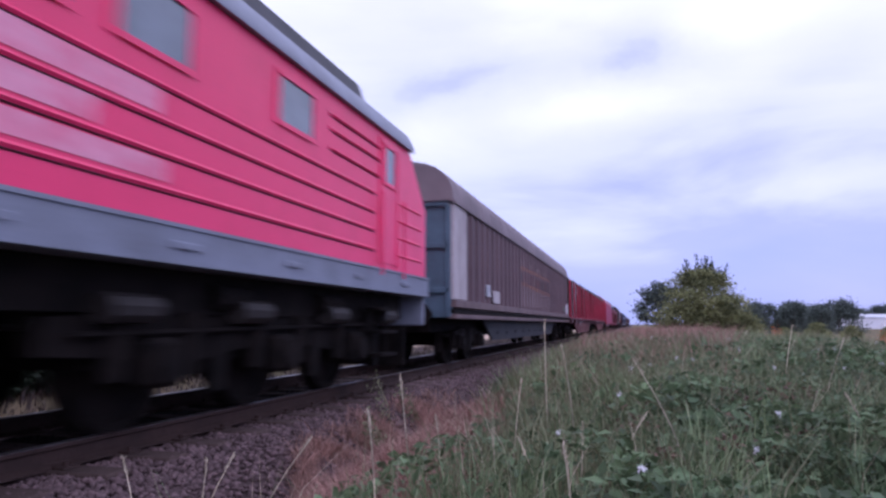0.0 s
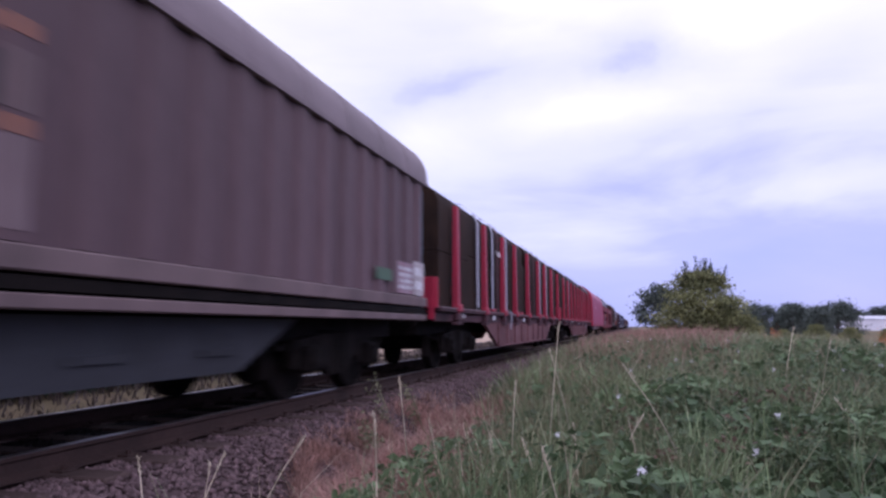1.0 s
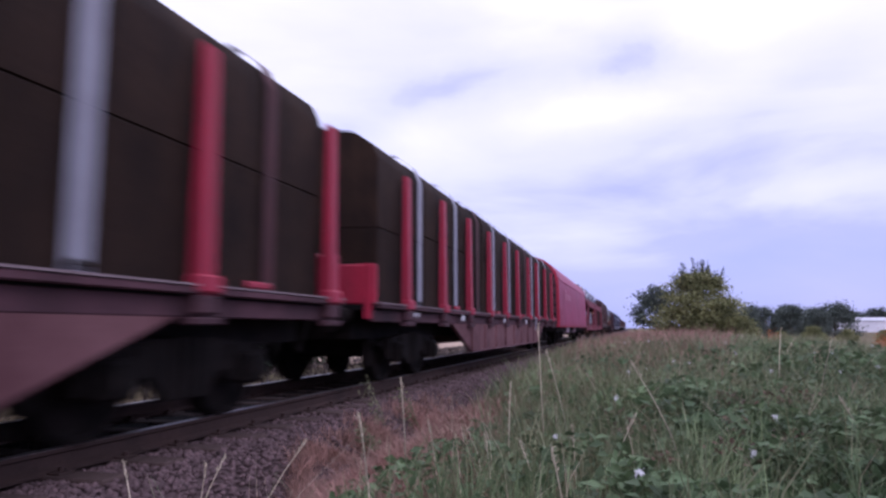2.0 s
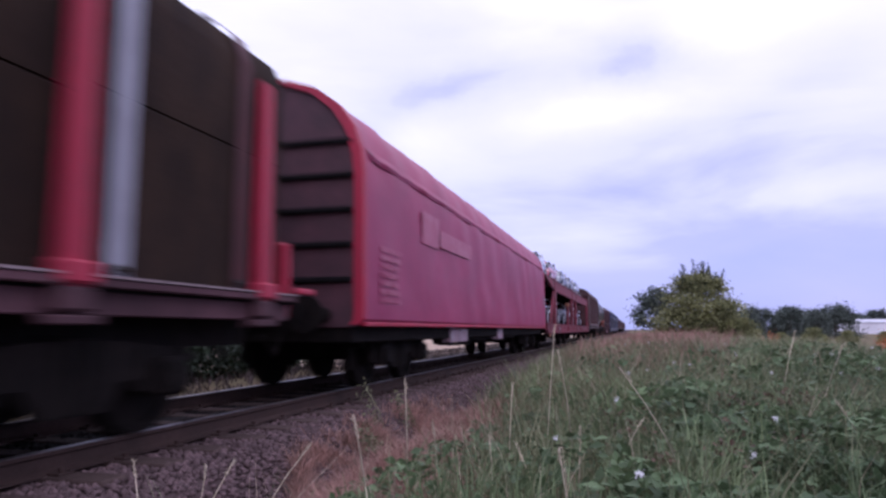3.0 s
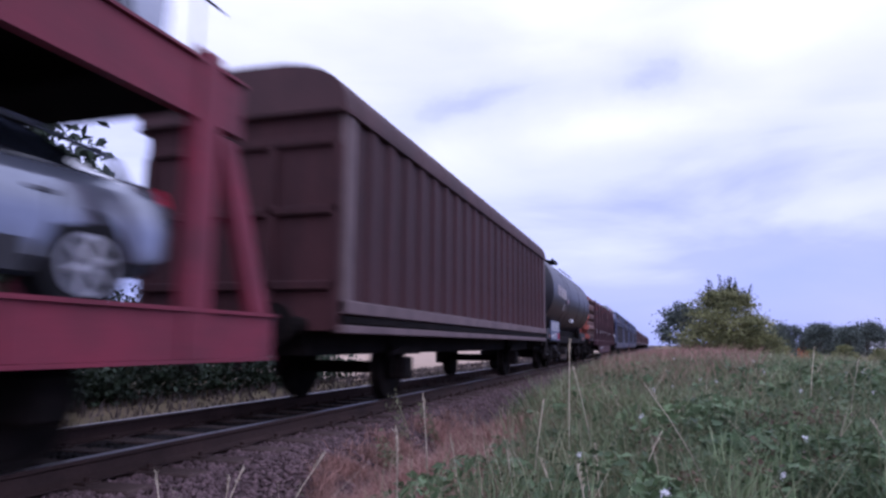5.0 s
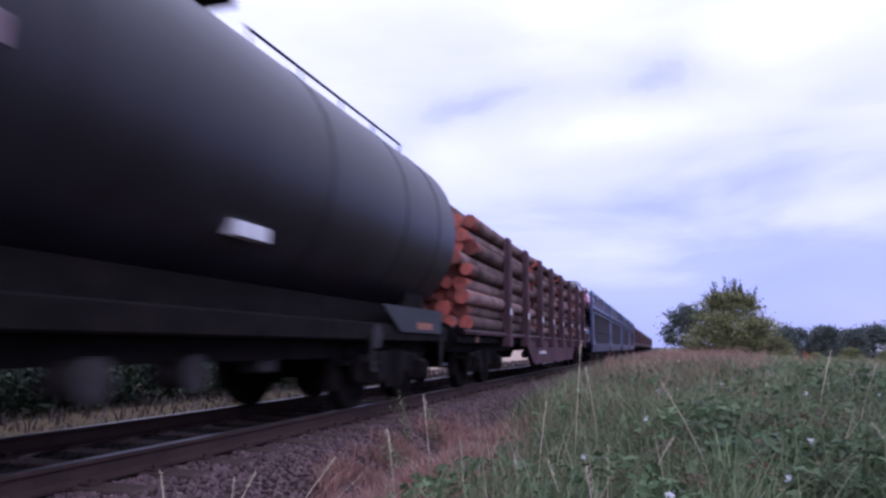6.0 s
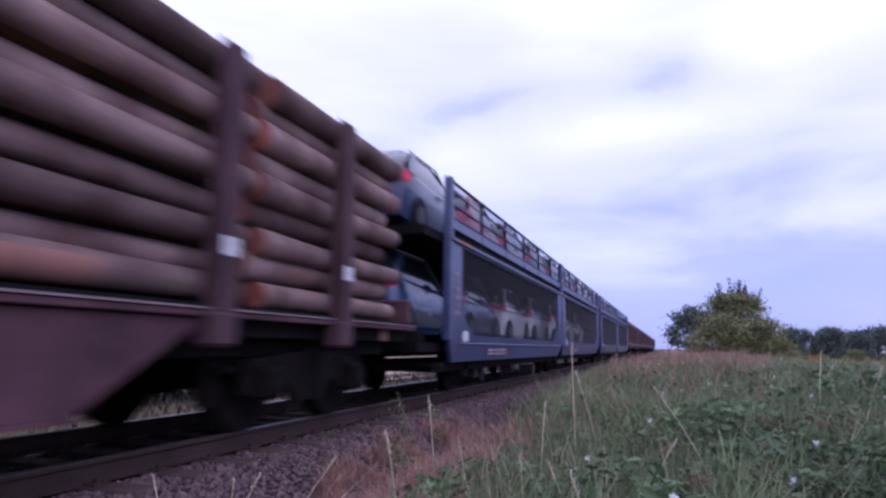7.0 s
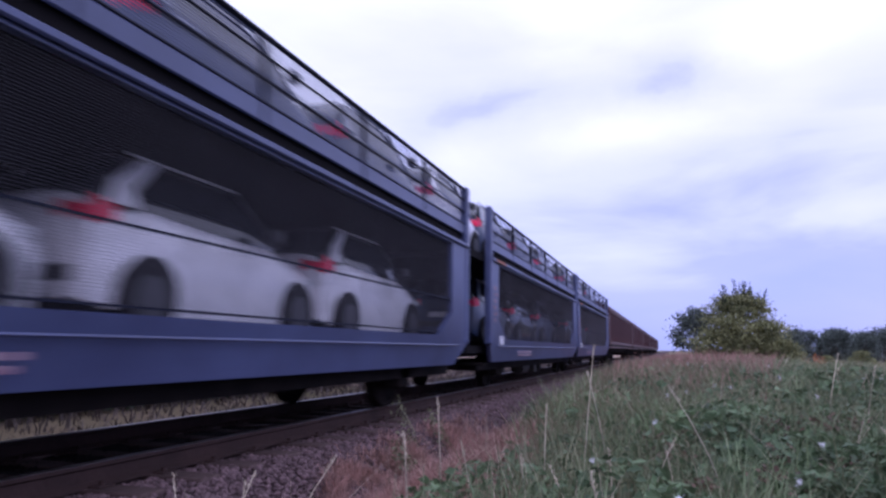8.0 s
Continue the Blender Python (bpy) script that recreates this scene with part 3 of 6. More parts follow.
tagged(new("withered_herbs", leaves("withered_herbs", cl, 0.05 + 0 * cl[:, 0], WITHERED, 44)), "brown withered herb leaves in the meadow", "herbs", kind="stuff")
# White flower heads.
x, y, r = scatter(25, 80, -0.7, 6.5, 1.9, 13, 1.2)
cl = np.repeat(np.stack([x, y, ground_z(x, y) + .30 + .10 * r.rand(len(x))], -1), 20, 0) + r.normal(size=(len(x) * 20, 3)) * .009
tagged(new("white_flowers", leaves("white_flowers", cl, 0.021 + 0 * cl[:, 0], PETAL, 26, up=.8)), "small white clover flower heads", "flowers", kind="stuff")

# The meadow goes on beside and behind the viewer.
x, y, r = scatter(33, 110000, -1.9, 16.0, -16, 6, 1.0)
tuft = .6 * patch(x, y, 3.1, 4.0) + .4 * patch(x, y, 8.3, 5.0)
keep = ((y < 1.2) | (x > 0.6 + y)) & (r.rand(len(x)) < smooth(-1.8, -0.8, x) * (.1 + .9 * tuft)) & (np.hypot(x, y) > .5)
x, y = x[keep], y[keep]
tagged(new("meadow_grass", blades("meadow_grass", x, y, 0.10 + 0.22 * r.rand(len(x)), 0.010 + 0.012 * r.rand(len(x)), 1.2, BLADE, 34)), "green meadow grass round the viewer", "grass", kind="stuff")
x, y, r = scatter(35, 150000, -1.4, 16.0, -16, 6, 1.0)
keep = ((y < 1.2) | (x > 0.6 + y)) & (np.hypot(x, y) > .5)
x, y = x[keep], y[keep]
tagged(new("meadow_herbs", leaves("meadow_herbs", np.stack([x, y, ground_z(x, y) + .05 + .2 * r.rand(len(x))], -1), .06 + .06 * r.rand(len(x)), CLOVER, 36)), "low green herbs round the viewer", "herbs", kind="stuff")
x, y, r = scatter(37, 9000, -3.0, -1.3, -16, 2.4, 1.0)
tagged(new("near_thatch", blades("near_thatch", x, y, .05 + .16 * r.rand(len(x)), .005 + 0 * x, 1.6, PINKGRASS, 38)), "matted dry reddish grass below the bank", "dry grass", kind="stuff")

SWAYING = []     # stalks that shake in the draught of the train


def stalk(x, y, height, lean_x, lean_y, head=0.10):
    """One tall grass stalk with a feathery seed head."""
    z = float(ground_z(x, y))
    bm = bmesh.new()
    pts = [Vector((lean_x * k ** 1.6, lean_y * k ** 1.6, height * k)) for k in (0, .25, .5, .75, 1)]
    for i in range(4):
        tube(bm, pts[i], pts[i + 1], .0048 - .0006 * i, 5, .0042 - .0006 * i)
    ob = new("grass_stalk", finish("grass_stalk", bm, STALK))
    ob.location = (x, y, z - .02)
    tagged(ob, "tall pale dry grass stalk with a seed head", "grass stalk", "stalks on the bank")
    bm = bmesh.new()
    top, back = pts[4], (pts[3] - pts[4]).normalized()
    for i in range(26):
        c = top + back * head * (i / 26) + Vector((random.gauss(0, .004), random.gauss(0, .004), 0))
        tube(bm, c, c + Vector((random.gauss(0, .006), random.gauss(0, .006), .016)), .0022, 4, .0006)
    part("seed_head", bm, STALK, ob)
    SWAYING.append(ob)
    return ob


for args in [(-2.45, 3.1, .72, -.16, .05), (-2.3, 3.2, .70, .22, .05), (-2.0, 3.3, .66, .30, .1), (-2.7, 3.9, .62, .06, 0), 
             (-1.4, 4.2, .72, -.06, .05), (-1.12, 2.9, .58, -.05, 0), (-0.25, 2.7, .5, -.07, 0), (-0.8, 4.5, .66, .05, 0), (1.3, 4.4, .5, -.2, 0),
             (-0.65, 5.2, 1.06, 0.03, 0.0), (-0.44, 5.0, 0.85, -0.14, 0.0), (0.26, 4.0, 0.72, -0.31, 0.0), (-0.15, 4.0, 0.46, 0.17, 0.0), (-1.2, 4.2, 0.44, -0.05, 0.0), (-0.49, 3.6, 0.37, -0.11, 0.0), (1.48, 6.5, 0.73, 0.16, 0.0), (1.38, 7.5, 0.81, 0.1, 0.0), (-0.32, 3.9, 0.42, -0.01, 0.0), (-0.77, 3.8, 0.4, -0.03, 0.0)]:
    stalk(*args)


def weed(x, y, height, seed):
    """A drooping leafy weed at the edge of the ballast, shaken by the train."""
    r = np.random.RandomState(seed)
    ob = new("trackside_weed")
    ob.location = (x, y, float(ground_z(x, y)) - .03)
    tagged(ob, "drooping pale green weed at the ballast edge", "weed", "weeds by the track")
    bm = bmesh.new()
    pts = [Vector((-.22 * k * k, -.1 * k * k, height * (k - .22 * k * k))) for k in (0, .3, .6, .85, 1.0)]
    for p, q in zip(pts, pts[1:]):
        tube(bm, p, q, .006, 5, .004)
    part("stem", bm, DRYBLADE, ob)
    cl = np.array([pts[-1] * k for k in r.uniform(.35, 1.05, 150)]) + r.normal(size=(150, 3)) * .045
    lv = new("leaf_spray", leaves("leaf_spray", cl, np.full(150, .045), DRYBLADE, seed + 1, up=.2))
    lv.parent = ob
    tagged(lv, kind="stuff")
    SWAYING.append(ob)


weed(-2.75, 7.6, 1.05, 81)
weed(-2.6, 8.3, .85, 83)
weed(-2.35, 6.4, .6, 85)


# ---- trees and far things ----
def tree(name, height, spread, leaf, count, material, label, seed, low=0.1, droop=0.0, clumps=46):
    """A tapered trunk, limbs and a crown of leaf clumps with gaps."""
    r = np.random.RandomState(seed)
    ob = new(name)
    tagged(ob, label, "bush" if "bush" in name else "tree")
    bm = bmesh.new()
    tube(bm, (0, 0, -.3), (.1, .05, height * .3), height * .028, 8, height * .02)
    tube(bm, (.1, .05, height * .3), (-.1, 0, height * .75), height * .02, 7, height * .006)
    ends = []
    for i in range(clumps):
        a, k = r.rand() * 6.283, r.rand()
        zz = height * (low + (0.97 - low) * r.rand() ** .9)
        rel = (zz / height - low) / (1 - low)
        wide = spread * max(.12, 1 - rel ** 1.9) ** .65 * (.35 + .65 * k ** .5)
        c = Vector((math.cos(a) * wide, math.sin(a) * wide, zz))
        ends.append(c)
        if i % 2 == 0:
            tube(bm, (0, 0, min(zz * .6, height * .55)), c, height * .009, 5, height * .002)
    part("trunk", bm, TRUNK, ob)
    pts = []
    for c in ends:
        n = count // clumps
        rad = spread * r.uniform(.16, .34)
        q = r.normal(size=(n, 3)) * rad * .6
        q[:, 2] = q[:, 2] * .8 - droop * np.abs(q[:, 2])
        pts.append(np.array(c) + q)
    pts = np.concatenate(pts)
    pts = pts[pts[:, 2] > 0.05]
    crown = new("crown", leaves("crown", pts, np.full(len(pts), leaf), material, seed + 1, up=.3))
    crown.parent = ob
    return ob


def stand(ob, x, y, turn=0, k=1.0):
    ob.matrix_basis = pose(x, y, float(ground_z(x, y)) - .05, 0, 0, turn) @ Matrix.Diagonal((k, k, k, 1))
    return ob


bush = tree("willow_bush", 4.2, 2.6, .15, 32000, WILLOW, "large olive green willow bush beside the line", 31, low=.02, droop=.5, clumps=110)
stand(bush, 3.88, 44)
bm = bmesh.new()
shoots = []
for i in range(34):
    a = random.uniform(-1.2, 1.2)
    p = Vector((random.uniform(-1.1, 1.2), random.uniform(-.8, .5), 3.4))
    q = p + Vector((math.sin(a) * .55, 0, random.uniform(.9, 1.75) - .3 * abs(p.x)))
    tube(bm, p, q, .03, 4, .008)
    for j in range(46):
        k = random.uniform(.0, .97)
        w = .16 * (1.1 - k)
        shoots.append(p.lerp(q, k) + Vector((random.gauss(0, w), random.gauss(0, w), random.gauss(0, .07))))
tagged(part("twig_spray", bm, TRUNK, bush, "dark bare twigs"), kind="stuff")
shoot_leaves = new("shoot_foliage", leaves("shoot_foliage", np.array([list(p) for p in shoots]), np.full(len(shoots), .12), DARKLEAF, 39, up=.2))
shoot_leaves.parent = bush
tagged(shoot_leaves, kind="stuff")
small_bush = tree("willow_bush", 2.4, 2.0, .15, 8000, WILLOW, "low spreading willow bush next to the large one", 35, low=.02, droop=.5, clumps=50)
stand(small_bush, 5.7, 42.5, 30, .75)
for x, y, k, seed in ((-13.6, 4.6, 1.35, 91), (-14.2, 9.6, 1.3, 93), (-14.4, -.6, 1.3, 95)):
    stand(tree("trackside_tree", 5.4, 3.0, .24, 12000, DARKLEAF, "dark leafy tree beyond the track", seed, low=.03, clumps=70), x, y, 20 * seed, k)
t1 = tree("field_tree", 6.4, 3.6, .40, 4200, HAZYLEAF, "distant dark green broadleaf tree", 41, low=.05)
t2 = tree("field_tree", 5.6, 4.2, .40, 4200, HAZYLEAF, "distant dark green broadleaf tree", 43, low=.02)
stand(t1, 3.2, 105, 0, 1.1)
stand(t2, 33, 130, 40)
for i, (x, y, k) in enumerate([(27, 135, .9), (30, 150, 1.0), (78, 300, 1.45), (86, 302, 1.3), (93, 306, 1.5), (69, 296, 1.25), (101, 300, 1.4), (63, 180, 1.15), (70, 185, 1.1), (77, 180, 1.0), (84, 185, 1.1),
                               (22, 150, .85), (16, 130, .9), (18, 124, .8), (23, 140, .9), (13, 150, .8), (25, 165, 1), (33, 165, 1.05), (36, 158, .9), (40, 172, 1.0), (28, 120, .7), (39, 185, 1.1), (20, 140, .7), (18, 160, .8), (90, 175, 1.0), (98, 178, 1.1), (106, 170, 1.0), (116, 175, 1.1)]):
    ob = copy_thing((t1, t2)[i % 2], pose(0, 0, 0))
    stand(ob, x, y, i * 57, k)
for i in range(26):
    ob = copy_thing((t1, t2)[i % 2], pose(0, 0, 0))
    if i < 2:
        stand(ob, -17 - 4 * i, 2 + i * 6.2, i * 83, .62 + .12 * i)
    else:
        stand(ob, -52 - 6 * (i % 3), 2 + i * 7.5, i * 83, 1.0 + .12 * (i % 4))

# A long white hall behind the fields.
hall = tagged(new("industrial_hall"), "long low white industrial hall beyond the field", "building")
boxes("wall", HALL, hall, (-16, 16, -6, 6, 0, 3.6))
bm = bmesh.new()
side_plate(bm, [(-6.3, 3.6), (6.3, 3.6), (6.3, 3.85), (0, 4.9), (-6.3, 3.85)], -16.3, 16.3)
part("roof", bm, HALLROOF, hall)
stand(hall, 82, 258, 3)
strip = new("straw_field", from_arrays("straw_field", [(9.6, 42, -.64), (40, 40, -.64), (46, 50, -.64), (11.2, 48, -.64)], [(0, 1, 2), (0, 2, 3)], SAND))
tagged(strip, "pale dry stubble field", "field", kind="structure")
stubble = new("stubble_field", from_arrays("stubble_field", [(-8.6, 24, -.245), (-8.7, 18.5, -.245), (-13, 18, -.245), (-60, 22, -.245), (-60, 400, -.245), (-8.6, 400, -.245)], [(0, 1, 2), (0, 2, 3), (0, 3, 4), (0, 4, 5)], SAND))
tagged(stubble, "pale dry stubble field beyond the railway line", "field", kind="structure")
for x, y, k in ((19.6, 86, .72), (23.6, 88, .6), (26.2, 84, .55), (17.0, 90, .5)):
    stand(copy_thing(small_bush, pose(0, 0, 0)), x, y, 50 * x, k)
for i, (x, y, k) in enumerate([(6.6, 37, 1.0), (6.2, 38, .7), (12.2, 40, 1.0), (12.9, 41, 1.1)]):
    if i == 0:
        dock = new("dock_plant")
        tagged(dock, "rust red seeding dock plant in the meadow", "plant")
        bm = bmesh.new()
        tube(bm, (0, 0, -.1), (0.05, 0, 1.0), .02, 5, .006)
        part("stem", bm, TRUNK, dock)
        q = np.random.RandomState(5).normal(size=(500, 3)) * (.16, .16, .26) + (0, 0, .62)
        c = new("seed_plume", leaves("seed_plume", q, np.full(500, .07), RUSTLEAF, 6))
        c.parent = dock
        tagged(c, kind='stuff')
        stand(dock, x, y)
    else:
        stand(copy_thing(dock, pose(0, 0, 0)), x, y, 70, k)


# ---- running gear shared by the wagons ----
def wheel_mesh(radius):
    bm = bmesh.new()
    prof = [(0, .0), (.06, .0), (.06, radius * .3), (.03, radius * .35), (.03, radius * .82), (.065, radius * .86), (.065, radius), (-.06, radius), (-.075, radius + .028), (-.09, radius + .028), (-.09, .0)]
    rings = [[(px, math.cos(a) * pr, math.sin(a) * pr) for px, pr in prof] for a in [2 * math.pi * i / 24 for i in range(25)]]
    loft(bm, rings, close=False, caps=False)
    bmesh.ops.remove_doubles(bm, verts=bm.verts, dist=1e-5)
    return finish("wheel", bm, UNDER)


WHEEL = {r: wheel_mesh(r) for r in (0.46, 0.52, 0.42)}


def bogie_meshes(r, half):
    """Bolster with axles, one side frame with its springs, one axle box; the near side's."""
    core = bmesh.new()
    box(core, -.9, .9, -.2, .2, r + .05, r + .33, bevel=.03)
    for y in (-half, half):
        tube(core, (-.75, y, r), (.75, y, r), .09, 10)
    box(core, -.55, .55, -half - .2, half + .2, r - .05, r + .2)
    bm = bmesh.new()
    side_plate(bm, [(-half - .3, r + .02), (-half - .3, r + .20), (-half * .45, r + .28), (half * .45, r + .28), (half + .3, r + .20), (half + .3, r + .02), (half * .5, r - .02), (half * .32, r - .22), (-half * .32, r - .22), (-half * .5, r - .02)], .93, 1.03)
    for y in (-half, half):
        for k in (-.24, .24):
            tube(bm, (1.0, y + k, r - .10), (1.0, y + k, r + .22), .065, 8)
    for k in (-.14, 0, .14):
        tube(bm, (1.0, k, r - .2), (1.0, k, r + .3), .06, 8)
    for y in (-half - .52, half + .52):
        box(bm, .70, .82, y - .05, y + .05, r - .2, r + .25)
        box(bm, .72, .95, min(y, y * .6), max(y, y * .6), r + .1, r + .16)
    ab = bmesh.new()
    box(ab, .96, 1.16, -.16, .16, r - .15, r + .15, bevel=.03)
    tube(ab, (1.05, 0, r), (1.2, 0, r), .12, 10)
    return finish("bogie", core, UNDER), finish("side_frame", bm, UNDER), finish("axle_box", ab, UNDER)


BOGIE = {0.46: bogie_meshes(.46, .9)}


def bogie(parent, y, r=0.46, half=0.9):
    core, frame_mesh, box_mesh = BOGIE[r]
    b = shared("bogie", core, parent, pose(0, y, LIFT))
    for s in (0, 180):
        shared("side_frame", frame_mesh, b, pose(0, 0, 0, 0, 0, s))
    for yy in (-half, half):
        for s in (-1, 1):
            turn = 0 if s > 0 else 180
            shared("wheel", WHEEL[r], b, pose(s * .75, yy, r, 0, 0, turn))
            shared("axle_box", box_mesh, b, pose(0, yy, 0, 0, 0, turn))
    return b


def single_axle(parent, y, r=0.46):
    bm = bmesh.new()
    tube(bm, (-.75, 0, r), (.75, 0, r), .09, 10)
    a = part("wheelset", bm, UNDER, parent)
    a.location = (0, y, LIFT)
    for s in (-1, 1):
        bm = bmesh.new()
        box(bm, s * 1.0 - .1, s * 1.0 + .1, -.17, .17, r - .16, r + .16, bevel=.03)
        part("axle_box", bm, UNDER, a)
        bm = bmesh.new()
        side_plate(bm, [(-.62, r + .2), (.62, r + .2), (.5, r + .26), (.25, r + .31), (-.25, r + .31), (-.5, r + .26)], s * 1.0 - .05, s * 1.0 + .05)
        part("leaf_spring", bm, UNDER, a)
        bm = bmesh.new()
        side_plate(bm, [(-.34, r + .5), (-.26, r - .12), (-.18, r - .12), (-.18, r + .25), (.18, r + .25), (.18, r - .12), (.26, r - .12), (.34, r + .5)], s * .9 - .015, s * .9 + .015)
        part("axle_guard", bm, UNDER, a)
        shared("wheel", WHEEL[r], a, pose(s * .75, 0, r, 0, 0, 0 if s > 0 else 180))


def buffers(parent, y, way, z=1.05):
    """A pair of buffers, the coupling and a brake hose on one end; way is -1 for the front, 1 for the back."""
    for x in (-.875, .875):
        bm = bmesh.new()
        tube(bm, (x, y, z), (x, y + way * .34, z), .10, 10)
        tube(bm, (x, y + way * .34, z), (x, y + way * .55, z), .075, 10)
        tube(bm, (x, y + way * .55, z), (x, y + way * .60, z), .23, 14)
        part("buffer", bm, UNDER, parent)
    bm = bmesh.new()
    box(bm, -.06, .06, min(y, y + way * .45), max(y, y + way * .45), z - .07, z + .05)
    tube(bm, (0, y + way * .45, z - .02), (0, y + way * .55, z - .4), .03, 6)
    tube(bm, (.3, y, z - .1), (.32, y + way * .3, z - .5), .025, 6)
    tube(bm, (.32, y + way * .3, z - .5), (.25, y + way * .5, z - .25), .025, 6)
    part("coupling", bm, UNDER, parent)


def bars(parent, material, x, y, z, w, h, rows, seed, plate=None, name="marking", label=""):
    """Illegible writing as plain bars on a side at x; y and z are the lower near corner."""
    r = random.Random(seed)
    p = parent
    if plate:
        p = boxes("sign_plate", plate, parent, (x, x + .006, y - .06, y + w + .06, z - .05, z + h + .05))
    hh = h / rows
    made = None
    for i in range(rows):
        k = y
        while k < y + w - .05:
            d = min(r.uniform(.12, .5) * max(.4, w * .6), y + w - k)
            made = boxes("text_bar", material, p, (x + .007, x + .012, k, k + d, z + hh * i + hh * .2, z + hh * i + hh * .8), label=label)
            k += d + r.uniform(.05, .12)
    return made


def brake_gear(parent, y0, y1, seed, z=.55):
    """Cylinders, tanks, rods and brackets hung under a wagon between its wheels."""
    r = random.Random(seed)
    y = y0 + .3
    while y < y1 - .8:
        kind = r.randrange(4)
        x = r.uniform(.55, .95)
        bm = bmesh.new()
        if kind == 0:
            d = r.uniform(.5, 1.0)
            tube(bm, (x, y, z + .1), (x, y + d, z + .1), .15, 12)
            part("air_tank", bm, GEAR, parent)
        elif kind == 1:
            d = .35
            box(bm, x - .1, x + .15, y, y + d, z - .05, z + .25, bevel=.02)
            part("valve_box", bm, GEAR, parent)
        elif kind == 2:
            d = .2
            tube(bm, (x + .1, y, z + .35), (x + .1, y + .05, z - .15), .025, 6)
            tube(bm, (x + .1, y + .05, z - .15), (x - .4, y + .05, z - .15), .025, 6)
            part("brake_lever", bm, GEAR, parent)
        else:
            d = .45
            tube(bm, (x - .1, y, z), (x + .2, y, z), .13, 12)
            tube(bm, (x + .2, y, z), (x + .24, y, z), .16, 12)
            part("brake_cylinder", bm, GEAR, parent)
        y += d + r.uniform(.3, .9)
    bm = bmesh.new()
    tube(bm, (.78, y0, z + .22), (.78, y1, z + .24), .02, 6)
    part("brake_pipe", bm, GEAR, parent)


def wall_panels(parent, name, material, x, y0, y1, z0, z1, pitch, depth=.045):
    """A ribbed steel side: pressed panels, each one with a raised rib."""
    n = max(1, round((y1 - y0) / pitch))
    w = (y1 - y0) / n
    bm = bmesh.new()
    prism_out = [(0, 0), (0, w * .58), (depth, w * .66), (depth, w * .92), (0, w - .004)]
    loft(bm, [[(px, py, z0) for px, py in prism_out] + [(-.03, w - .004, z0), (-.03, 0, z0)], [(px, py, z1) for px, py in prism_out] + [(-.03, w - .004, z1), (-.03, 0, z1)]])
    me = finish(name, bm, material)
    for i in range(n):
        shared(name, me, parent, pose(x, y0 + i * w, 0))


def arch(half, z_wall, z_top, n=14, round_=0.6):
    """Roof outline from wall top to wall top."""
    return [(half * (math.copysign(abs(math.cos(a)) ** round_, math.cos(a))), z_wall + (z_top - z_wall) * math.sin(a) ** .9) for a in [math.pi * i / n for i in range(n + 1)]]


